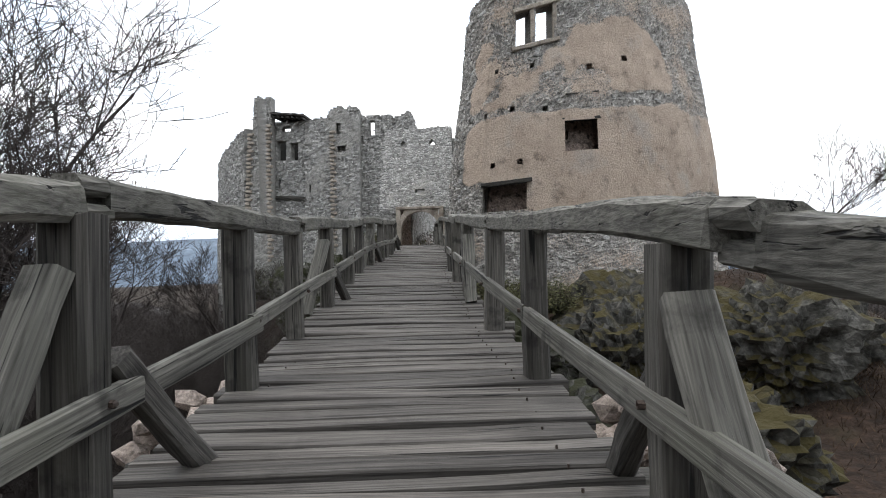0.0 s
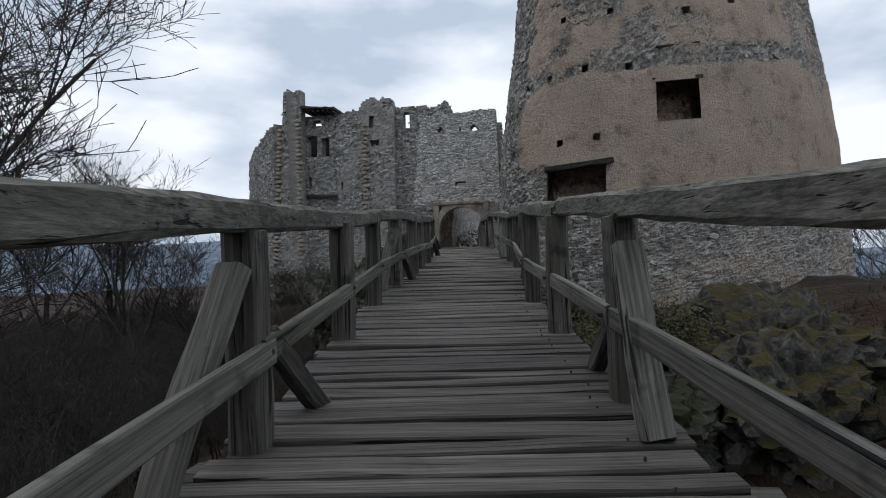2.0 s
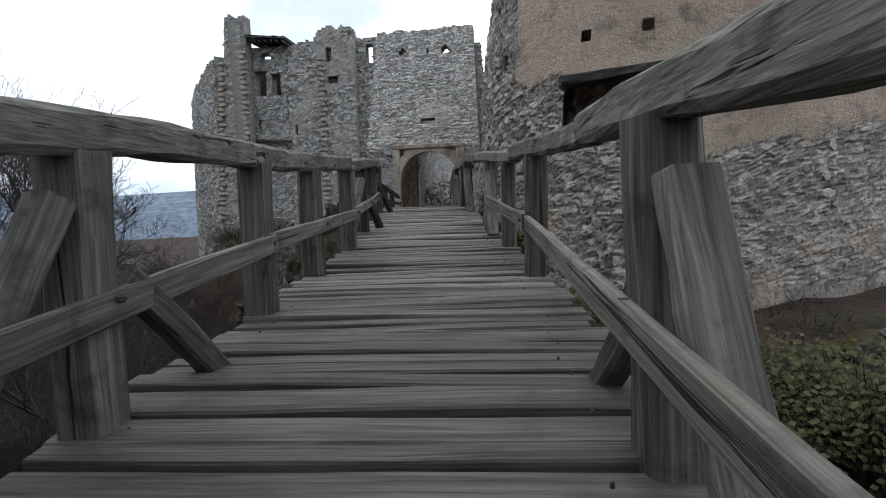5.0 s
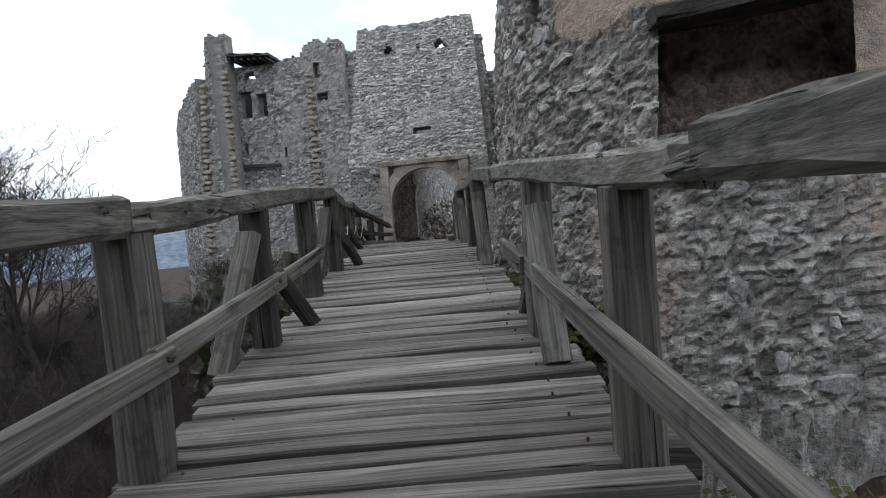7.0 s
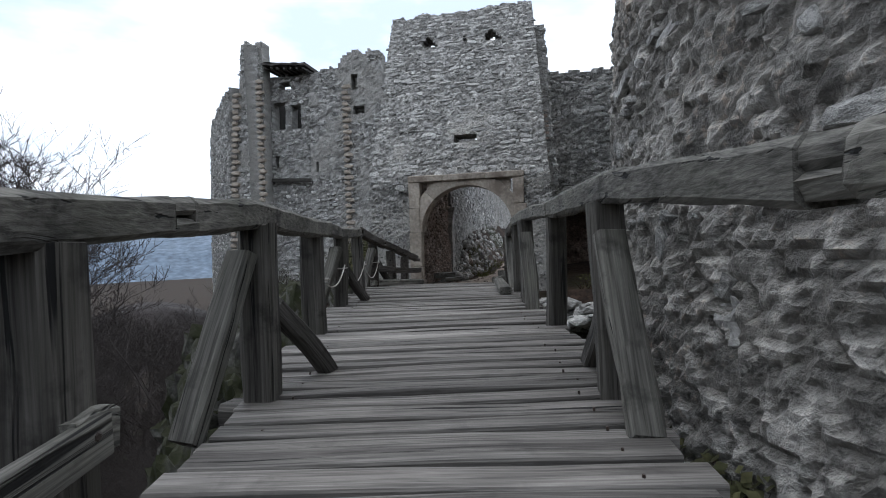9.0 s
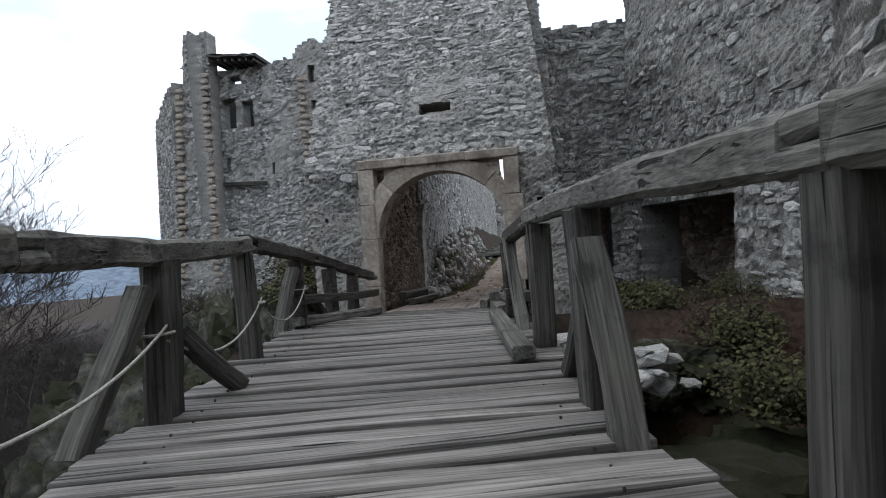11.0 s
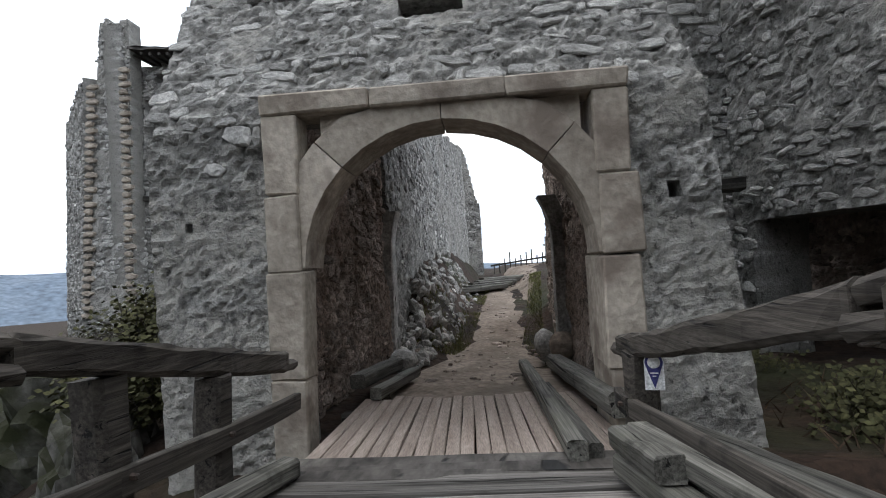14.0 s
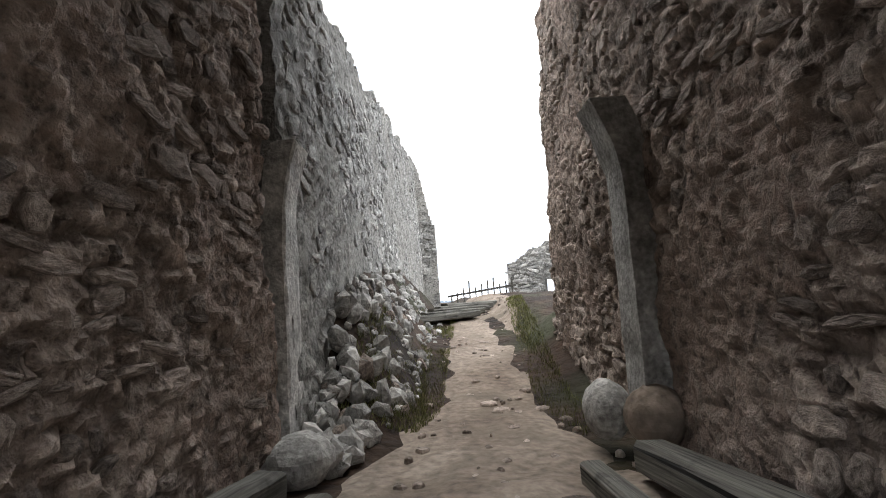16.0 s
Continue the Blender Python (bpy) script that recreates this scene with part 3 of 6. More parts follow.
def axis_steps(lo, hi, step, reach):
    core = list(np.arange(lo, hi + step / 2, step))
    out = []
    s, p = step, hi
    while p < reach:
        s *= 1.28
        p += s
        out.append(p)
    back = []
    s, p = step, lo
    while p > -reach:
        s *= 1.28
        p -= s
        back.append(p)
    return back[::-1] + core + out


gx, gy = axis_steps(-26, 16, 0.5, 1500), axis_steps(-8, 60, 0.5, 1500)
gv = [(x, y, ground_z(x, y)) for y in gy for x in gx]
gf = [(j * len(gx) + i, j * len(gx) + i + 1, (j + 1) * len(gx) + i + 1, (j + 1) * len(gx) + i) for j in range(len(gy) - 1) for i in range(len(gx) - 1)]
thing("ground", "brown leaf-littered ravine floor and slopes with moss", "ground", kind="structure", me=mesh_from("ground", gv, gf, EARTH, True))


def hills(name, label, radius, heights, mat, a0, a1):
    verts, faces = [], []
    n = 90
    for i in range(n + 1):
        a = radians(a0 + (a1 - a0) * i / n)
        h = heights(i / n)
        for k, (rr, zz) in enumerate(((0.75, -38), (0.92, h * 0.62 - 6), (1.0, h), (1.2, -38))):
            verts.append((radius * rr * math.sin(a), 20 + radius * rr * math.cos(a), zz))
    for i in range(n):
        for k in range(3):
            faces.append((i * 4 + k, (i + 1) * 4 + k, (i + 1) * 4 + k + 1, i * 4 + k + 1))
    thing(name, label, "hill", kind="structure", me=mesh_from(name, verts, faces, mat, True))


hills("backdrop_mountain", "distant wooded mountain ridge, blue haze put in its colour", 900, lambda t: 2 + 62 * math.exp(-((t - 0.27) / 0.16) ** 2) + 28 * math.exp(-((t - 0.62) / 0.2) ** 2) + 7 * n3(t * 9, 0, 3), HILL, -100, 15)
hills("backdrop_hills", "distant rolling hills with bare woods, haze put in their colour", 700, lambda t: -14 + 16 * math.exp(-((t - 0.4) / 0.3) ** 2) + 5 * n3(t * 8, 2, 1), HILL, 8, 120)
hills("backdrop_slope", "near hillside covered with bare brown trees", 160, lambda t: -17 + 9 * n3(t * 6, 5, 1), HILL_NEAR, -110, -20)
hills("backdrop_slope", "near hillside covered with bare brown trees", 150, lambda t: -7 + 4 * n3(t * 6, 8, 1), HILL_NEAR, 25, 120)
# Never in view: raised to cut the sky's light from behind.
hills("backdrop_rear", "unseen wooded hillside behind the bridge's first end, blocks low sky", 150, lambda t: 44 + 8 * n3(t * 8, 4, 1), HILL_NEAR, 115, 255)


# ---- gate tower ----
BATTER = 0.6
def gate_x(u, z):
    a, b = -4.55 - 0.052 * (z - 1.5), 0.0 - 0.08 * (z - 1.5)
    return a + (b - a) * u


def gate_y(z):
    """The face is battered above the frame."""
    return 31.0 + (0.03 * (z - 3.0) if z < 3.9 else 0.027 + BATTER * (z - 3.9))


def gate_face(u, z):
    return (gate_x(u, z), gate_y(z), z), (0, -1, 0.1 if z < 3.9 else BATTER)


def gate_u(x, z):
    a, b = gate_x(0, z), gate_x(1, z)
    return (x - a) / (b - a)


AX, ASPRING, AHALF, ARISE = -2.2, 2.62, 1.13, 1.1
fu0, fu1 = gate_u(-3.6, 2.7), gate_u(-0.84, 2.7)


def tri_hole(x, z, w, h):
    u = gate_u(x, z)
    n = 6
    return [(u + w * (i / n - 0.5), u + w * ((i + 1) / n - 0.5), z, z + h * (1 - abs((i + 0.5) / n - 0.35) * 1.5)) for i in range(n)]


gate_holes = [(fu0, fu1, 0.3, 3.95), (gate_u(-2.6, 5.0), gate_u(-2.0, 5.0), 4.9, 5.12), (gate_u(-2.62, 8.2), gate_u(-2.5, 8.2), 8.2, 8.42), (gate_u(-0.52, 3.0), gate_u(-0.42, 3.0), 3.0, 3.13), (gate_u(-4.33, 3), gate_u(-4.27, 3), 2.96, 3.04)]
gate_holes += tri_hole(-3.6, 8.15, 0.11, 0.42) + tri_hole(-1.72, 8.15, 0.11, 0.46)
gate_top = lambda u: 9.42 + 0.12 * fbm(u * 4.6, 3, 1, 2.2) + 0.05 * u
wall_gate = thing("wall_gate", "grey limestone rubble gate tower with an arched gateway", "wall", kind="structure")
in_hole = lambda holes, u, z: any(h[0] < u < h[1] and h[2] < z < h[3] for h in holes)
gate_bare = lambda u, z: 0.55 * fbm(gate_x(u, z), 7, z, 0.8) + 0.12 * (z - 4.0)
part("masonry", relief_wall("masonry", grid(0, 1, 0.0095, [e for h in gate_holes for e in h[:2]]), grid(-1.5, 9.7, 0.042, [e for h in gate_holes[:5] for e in h[2:]]), lambda u, z: z < gate_top(u) and not in_hole(gate_holes, u, z), gate_face, 0.7, MASONRY, 0.055, (0.2, 0.085), lambda u, z: sstep(0.05, -0.3, gate_bare(u, z)) * 0.6), wall_gate)


def gate_keep(u, z):
    if z > gate_top(u) - 0.05 or any(h[0] - 0.012 < u < h[1] + 0.012 and h[2] - 0.05 < z < h[3] + 0.05 for h in gate_holes):
        return False
    x = gate_x(u, z)
    bare = gate_bare(u, z)
    if x > -0.45 and z < 3.9:
        return False
    return bare > (-0.05 if z < 3.9 else -0.3)


lay_stones(wall_gate, lambda u, z: gate_face(u, z), 0.0, 1.0, -1.0, 9.4, (STONE, STONE_I), lambda p: 3.9 < p.z < 6.2, 11, (0.2, 0.095), 0.014, gate_keep, uscale=4.5, skip=0.6)


def dressed(name, x0, x1, z0, z1, y0, y1, parent, seed, chip=0.012):
    rnd = random.Random(seed)
    verts = []
    for y in (y0, y1):
        for x, z in ((x0, z0), (x1, z0), (x1, z1), (x0, z1)):
            verts.append((x + rnd.uniform(-chip, chip), y + rnd.uniform(-chip, chip), z + rnd.uniform(-chip, chip)))
    bm = bmesh.new()
    vs = [bm.verts.new(v) for v in verts]
    for f in ((0, 1, 2, 3), (7, 6, 5, 4), (0, 4, 5, 1), (1, 5, 6, 2), (2, 6, 7, 3), (3, 7, 4, 0)):
        bm.faces.new([vs[i] for i in f])
    bmesh.ops.bevel(bm, geom=bm.edges[:], offset=0.015, segments=1, affect="EDGES")
    bmesh.ops.recalc_face_normals(bm, faces=bm.faces[:])
    me = bpy.data.meshes.new(name)
    bm.to_mesh(me)
    bm.free()
    me.materials.append(DRESSED)
    return part(name, me, parent)


frame_thing = thing("gate_frame", "weathered beige sandstone frame around the arched castle gate", "gate frame", kind="structure")
for k, (z0, z1) in enumerate(((0.9, 1.75), (1.755, 2.6), (2.605, 3.2), (3.205, 3.84))):
    dressed("jamb_block", -3.63, -3.36 + 0.02 * (k % 2), z0, z1, 30.9, 31.18, frame_thing, 20 + k)
    dressed("jamb_block", -1.04 - 0.02 * (k % 2), -0.8 + 0.03 * (k % 3), z0, z1, 30.9, 31.6, frame_thing, 30 + k)
for k, (x0, x1) in enumerate(((-3.63, -2.75), (-2.745, -1.7), (-1.695, -0.79))):
    dressed("lintel_block", x0, x1, 3.845, 3.99, 30.87, 31.25, frame_thing, 40 + k)


def arch_pt(a, grow):
    return AX + (AHALF + grow) * math.cos(a), ASPRING + (ARISE + grow) * math.sin(a)


NV = 4
for k in range(NV):
    a0, a1 = math.pi * k / NV + 0.004, math.pi * (k + 1) / NV - 0.004
    verts, faces = [], []
    m = 4
    for y in (30.93, 31.4):
        for i in range(m + 1):
            a = a0 + (a1 - a0) * i / m
            for g in (0.0, 0.3):
                x, z = arch_pt(a, g)
                verts.append((max(-3.6, min(-0.83, x)), y + 0.008 * n3(x, z, k, 3), min(z, 3.84)))
    n = 2 * (m + 1)
    for i in range(m):
        a = 2 * i
        faces += [(a, a + 1, a + 3, a + 2), (n + a + 2, n + a + 3, n + a + 1, n + a), (a + 2, n + a + 2, n + a, a), (a + 1, n + a + 1, n + a + 3, a + 3)]
    faces += [(0, n, n + 1, 1), (n - 2, n - 1, 2 * n - 1, 2 * n - 2)]
    part("voussoir", mesh_from("voussoir", verts, faces, DRESSED), frame_thing)

# flat spandrels between arch and lintel, with a chain opening in each upper corner
sp = []
for i in range(26):
    x0 = -3.36 + 2.32 * i / 26
    x1 = x0 + 2.32 / 26
    xm = (x0 + x1) / 2
    t = min(1.0, abs(xm - AX) / (AHALF + 0.29))
    zb = max(ASPRING, ASPRING + (ARISE + 0.29) * math.sqrt(max(0, 1 - t * t)))
    if zb < 3.8:
        top = 3.845
        if xm < -3.2 or xm > -1.16:
            top = 3.5
        if zb < top - 0.02:
            sp.append((x0, x1, [(zb, top)]))
part("spandrel", column_wall("spandrel", sp, lambda u, z: ((u, 31.02, z), (0, -1, 0)), 0.2, DRESSED, wobble=0.006), frame_thing)

# ---- passage walls behind the gate ----


def passage_wall(name, label, line, z0, top, thick, out_sign, mats, mortar, seed, near, size=(0.27, 0.15), keep=None, holes=(), proud=0.05, limit=300, taper=0.0, fine=0.07, depth=0.05, skip=0.5):
    """A wall whose inner face follows the plan line; out_sign: the side (+1 right, -1 left of the line) to which its body lies."""
    seg = [0.0]
    for a, b in zip(line, line[1:]):
        seg.append(seg[-1] + math.dist(a, b))

    def at(u):
        u = min(max(u, 0), seg[-1])
        i = max(k for k in range(len(line) - 1) if seg[k] <= u + 1e-6)
        t = (u - seg[i]) / (seg[i + 1] - seg[i])
        a, b = Vector(line[i]), Vector(line[i + 1])
        d = (b - a).normalized()
        return a + (b - a) * t, Vector((d.y, -d.x)) * -out_sign

    def place(u, z):
        p, nrm = at(u)
        p = p - nrm * 0.02 * max(0, z - 1.5)
        p = p + Vector((nrm.y, -nrm.x)) * out_sign * taper * (1 - u / seg[-1]) * (z - z0)
        w = 0.07 * fbm(p.x, p.y, z, 0.9)
        p = p + nrm * w
        return (p.x, p.y, z), (nrm.x, nrm.y, 0.02)

    us = grid(0, seg[-1], fine, [e for h in holes for e in h[:2]])
    zs = grid(z0, max(top(u) for u in us) + 0.05, fine, [e for h in holes for e in h[2:]])
    ob = thing(name, label, "wall", kind="structure")
    part("masonry", relief_wall("masonry", us, zs, lambda u, z: z < top(u) and not in_hole(holes, u, z), place, thick, mortar, depth, size, lambda u, z: cover_of(u, z, keep)), ob)
    ok = lambda u, z: z < top(u) - 0.04 and not any(h[0] - 0.08 < u < h[1] + 0.08 and h[2] - 0.06 < z < h[3] + 0.06 for h in holes) and (keep is None or keep(u, z))
    lay_stones(ob, place, 0, seg[-1], z0 + 0.3, max(top(u) for u in us), mats, near, seed, size, proud, ok, limit=limit, skip=skip)
    return ob


cover_of = lambda u, z, keep: 0.0 if keep is None else (0.05 if keep(u, z) else 0.45)
patchy = lambda s, lim: (lambda u, z: fbm(u, s, z, 0.75) > lim)
# tops stay behind the battered gate face
behind_face = lambda y: 3.7 + (y - 31.25) / BATTER
passage_wall("wall_passage_left", "damp reddish-brown rubble wall lining the gate passage", [(-3.66, 31.6), (-3.5, 33.0), (-3.32, 34.35)], 0.6, lambda u: min(7.6 - 0.4 * u, behind_face(31.6 + u)) + 0.15 * n3(u, 1, 1, 2), 0.5, -1, (STONE_DARK, STONE_DARK_I), MASONRY_DAMP, 21, lambda p: p.z < 4.2, (0.16, 0.095), patchy(4, -0.2), proud=0.02, fine=0.035)
passage_wall("wall_passage_right", "damp brown rubble wall lining the gate passage", [(-0.8, 31.6), (-0.86, 34.6), (-0.7, 38.2)], 0.6, lambda u: min(7.4 - 0.18 * u, behind_face(31.6 + u)) + 0.15 * n3(u, 5, 1, 1.5), 0.5, 1, (STONE_DARK, STONE_DARK_I), MASONRY_DAMP, 22, lambda p: p.z < 4.0 and p.y < 35.5, (0.17, 0.1), patchy(9, -0.15), proud=0.022, fine=0.04)
passage_wall("wall_long", "tall pale plastered ruin wall along the castle path", [(-3.32, 34.7), (-3.3, 40), (-3.15, 48), (-2.9, 55)], 0.8, lambda u: 5.6 + 0.16 * u + 0.35 * n3(u, 2, 2, 0.9) + 0.15 * n3(u, 2, 2, 3), 0.9, -1, (STONE, STONE_I), MASONRY, 23, lambda p: p.y < 40 and p.z < 5, (0.22, 0.12), patchy(14, 0.0), proud=0.018, fine=0.09)
passage_wall("wall_far_end", "narrow standing fragment of a pale ruined wall", [(-3.4, 56), (-2.2, 56.3)], 1.5, lambda u: 9.3 - 3.2 * sstep(0.35, 1.2, u) + 0.3 * n3(u, 3, 2, 3), 1.2, -1, (STONE, STONE_I), MASONRY, 24, lambda p: False, (0.4, 0.2), patchy(1, 0.1))
passage_wall("wall_far_ruin", "low far ruin wall with a small window opening", [(1.6, 60), (6.5, 58)], 1.5, lambda u: 4.2 + 0.9 * sstep(0, 2, u) + 0.3 * n3(u, 8, 2, 2), 0.8, -1, (STONE, STONE_I), MASONRY, 25, lambda p: False, (0.4, 0.2), None, [(2.0, 2.5, 2.5, 3.2)])
passage_wall("wall_curtain", "grey coursed limestone curtain wall beside the gate", [(-0.6, 34.9), (2.6, 34.9)], -2.0, lambda u: 7.45 + 0.08 * n3(u, 8, 2, 3), 0.8, -1, (STONE, STONE_I), MASONRY, 26, lambda p: p.z > 3.4, (0.24, 0.12), None, [(0.65, 1.8, -2.0, 3.35)], proud=0.025)
passage_wall("wall_flank", "rough dark rubble wall joining gate and round tower", [(1.66, 34.9), (2.9, 31.5), (4.6, 27.6)], -2.5, lambda u: 10.0 + 0.2 * n3(u, 8, 2, 2), 1.0, -1, (STONE, STONE_I), MASONRY, 27, lambda p: 3.0 < p.z < 6.5 and p.y < 34, (0.2, 0.12), patchy(30, -0.3), holes=[(0.3, 3.3, -2.5, 3.0)], proud=0.026)
# Two back walls added so that no sky leaks into the recess.
passage_wall("wall_recess_back", "back wall added to close the recess beside the gate", [(2.9, 36.2), (4.4, 32.4), (5.6, 29.6)], -2.5, lambda u: 4.0, 0.4, -1, (STONE_DARK, STONE_DARK_I), MASONRY_DAMP, 61, lambda p: False, (0.25, 0.14), None)
cav = thing("wall_cavity", "masonry back added to close the recess under the curtain wall", "wall", kind="structure", me=column_wall("wall_cavity", [(-0.2, 1.9, [(-2, 4.0)])], lambda u, z: ((u, 36.4, z), (0, -1, 0)), 0.3, MORTAR_DARK))
# Slabs added overhead to block light and keep the recess dark.
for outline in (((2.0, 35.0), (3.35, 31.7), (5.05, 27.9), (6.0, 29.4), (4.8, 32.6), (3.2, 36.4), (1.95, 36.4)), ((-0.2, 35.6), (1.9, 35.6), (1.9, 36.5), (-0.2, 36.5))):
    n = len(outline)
    thing("ceiling_light_block", "rough slab added over the recess beside the gate to block light", "vault", kind="structure", me=mesh_from("ceiling_light_block", [(x, y, z) for z in (3.75, 4.0) for x, y in outline], [tuple(range(n - 1, -1, -1)), tuple(range(n, 2 * n))] + [(k, (k + 1) % n, n + (k + 1) % n, n + k) for k in range(n)], MORTAR_DARK))
passage_wall("wall_gate_side", "outer side wall of the gate tower in grey rubble", [(-4.42, 31.75), (-4.3, 35.5)], -1.0, lambda u: min(9.0 - 0.3 * u, behind_face(31.75 + u)) + 0.05 * n3(u, 8, 2, 3), 0.45, 1, (STONE, STONE_I), MASONRY, 28, lambda p: False, (0.3, 0.14), None)

passage_wall("wall_gate_side_right", "outer side wall of the gate tower in grey rubble", [(-0.02, 31.72), (-0.2, 35.2)], -1.5, lambda u: min(8.9 - 0.1 * u, behind_face(31.72 + u)), 0.3, -1, (STONE, STONE_I), MASONRY, 29, lambda p: False, (0.24, 0.12), None)

# ---- round tower ----


TOWER_OUT = lerp_table((-62, -45, -15, 0, 14, 45, 75, 110), (1.0, 1.01, 1.12, 1.165, 1.21, 1.3, 1.36, 1.38))


def tower_point(u, z, r):
    """The plan is no true circle: it draws out towards the far bank."""
    a, k = radians(u), TOWER_OUT(u)
    return Vector((2.3 + k * (TX + r * math.sin(a) - 2.3), 3.0 + k * (TY - r * math.cos(a) - 3.0), 1.3 + k * (z - 1.3)))


def tower_place(u, z, grow=0.0):
    """u: degrees round the tower, 0 towards the bridge's first end, growing to the right."""
    a = radians(u)
    r = tower_r(z) + 0.05 * fbm(math.sin(a) * 5, math.cos(a) * 5, z, 0.6)
    d = tower_point(u + 1.5, z, r) - tower_point(u - 1.5, z, r)
    nrm = Vector((d.y, -d.x, 0)).normalized()
    nrm.z = 0.06
    p = tower_point(u, z, r) + nrm * grow
    return (p.x, p.y, p.z), (nrm.x, nrm.y, nrm.z)


TOWER_TOP = lambda u: 10.6 - 0.012 * max(0, u) + 0.35 * fbm(u * 0.05, 3, 3, 1.0) + (0.3 if -70 < u < -10 else 0)
tower_holes = [(-31.0, -22.8, 8.35, 9.6), (-21.4, -13.2, 8.35, 9.6), (-9.5, 2.0, 4.4, 5.4), (-43.5, -23.5, 2.6, 3.5), (-64.5, -62.5, 4.1, 4.4)]
for hu, hz in ((-44.6, 6.05), (-30.3, 6.08), (-16.7, 5.9), (-40.6, 7.66), (-22.6, 7.5), (0.2, 7.18), (-39, 4.21), (-26.5, 4.22), (14, 7.4), (-56, 6.1), (-71, 5.4), (-85, 4.6)):
    tower_holes.append((hu - 1.1, hu + 1.1, hz - 0.09, hz + 0.09))
tower = thing("round_tower", "ruined round stone tower with patches of beige plaster", "tower")


def tower_plaster(u, z):
    """Above 0: beige plaster. It covers the middle height whole and thins out in patches above."""
    a = radians(u)
    k = fbm(5 * math.sin(a), 5 * math.cos(a), z * 1.1, 0.55)
    low = 3.5 - 1.2 * sstep(-40, -15, u) + 0.5 * sstep(0, 25, u)
    body = sstep(low - 0.25, low + 0.35, z + 0.35 * k) * (1 - sstep(5.4, 6.3, z + 0.5 * k))
    upper = sstep(5.8, 6.6, z) * (1 - sstep(8.0, 9.4, z)) * (0.42 + 0.9 * k)
    seam = 0.5 * math.exp(-((z - 6.0) / 0.3) ** 2) * sstep(-32, -20, u) * (1 - sstep(22, 34, u))
    edge = sstep(30, 46, u) * 0.5 + sstep(-48, -63, u) * 0.9
    return max(body, upper) - seam - edge - 0.3 + 0.25 * k


def tower_cover(u, z):
    rough = 0.35 + 0.8 * fbm(u * 0.085, 11, z, 0.7)
    return max(sstep(-0.25, 0.25, tower_plaster(u, z)), 0.6 * min(1.0, max(0.0, rough)) if u > -52 else 0.3 * min(1.0, max(0.0, rough)))


tus = [-150 + 4 * i for i in range(10)] + grid(-110, -95, 1.2) + grid(-94.6, -25, 0.42) + grid(-24, 50, 0.75) + [54 + 4 * i for i in range(25)]
tzs = grid(-3, 0.3, 0.2) + grid(0.34, 4.6, 0.036) + grid(4.66, 11.6, 0.065)
for h in tower_holes:
    for marks, vals in ((tus, h[:2]), (tzs, h[2:])):
        for v in vals:
            marks[min(range(len(marks)), key=lambda q: abs(marks[q] - v))] = v
tus, tzs = sorted(set(tus)), sorted(set(tzs))
stone_mesh, plaster_mesh = relief_wall("masonry", tus, tzs, lambda u, z: z < TOWER_TOP(u) and not in_hole(tower_holes, u, z), tower_place, 0.9, MASONRY_TOWER, 0.065, (0.17, 0.105), tower_cover, lambda u, z: tower_plaster(u, z) > 0)
part("masonry", stone_mesh, tower)
part("plaster", plaster_mesh, tower, "patchy beige lime plaster")


def in_tower_hole(u, z, pad=0.0):
    return any(h[0] - pad * 12 < u < h[1] + pad * 12 and h[2] - pad < z < h[3] + pad for h in tower_holes)


lay_stones(tower, lambda u, z: tower_place(u, z), -105, 55, 0.2, 11.4, (STONE, STONE_I), lambda p: p.x < 3.2 and p.z < 3.4 and p.z > 0.3, 33, (0.2, 0.12), 0.022, lambda u, z: tower_cover(u, z) < 0.2 and not in_tower_hole(u, z, 0.05) and z < TOWER_TOP(u) - 0.05, uscale=0.085, skip=0.84)
# Lining and panels are added to keep sky out of the tower's holes.
part("added_lining", column_wall("added_lining", cut_spans([-130 + 5.0 * i for i in range(39)], lambda u: -3, lambda u: 8.1, [(-6.6, -5.0, 4.95, 5.25)]), lambda u, z: tower_place(u, z, -1.15), 0.2, MORTAR_DARK), tower, "lining added inside the tower to block sky through its holes")
part("niche_back", column_wall("niche_back", [(u, u + 3.2, [(2.2, 3.9)]) for u in np.arange(-48, -19, 3.2)], lambda u, z: tower_place(u, z, -0.75), 0.3, MORTAR_DARK), tower, "back panel added so the beam niche stays dark")
part("window_back", column_wall("window_back", cut_spans([float(u) for u in np.arange(-13, 6, 1.5)], lambda u: 4.0, lambda u: 5.8, [(-6.6, -5.0, 4.95, 5.25)]), lambda u, z: tower_place(u, z, -0.8), 0.3, MORTAR_DARK), tower, "back panel added to block sky through the tower opening")
# window stonework and timber lintels of the tower


def tower_beam(u0, u1, z, w, h, seed, out=0.02):
    a, _ = tower_place(u0, z, out)
    b, _ = tower_place(u1, z, out)
    d = (Vector(b) - Vector(a)).length
    part("lintel", rough_beam(d, w, h, seed, WOOD_DARK, name="lintel"), tower, "weathered timber lintel", along(a, b))


tower_beam(-10.5, 3.2, 5.46, 0.3, 0.12, 5, -0.12)
tower_beam(-45, -22, 3.57, 0.5, 0.14, 6, 0.0)
tower_beam(-9.0, 3, 6.3, 0.12, 0.05, 7, 0.0)
for uu in (-31.6, -22.1, -12.6):
    p, _ = tower_place(uu, 8.3, -0.16)
    part("window_jamb", post_mesh(1.4, 0.17, int(uu * 10), DRESSED, "window_jamb"), tower, "dressed stone window jamb", Matrix.Translation(p))
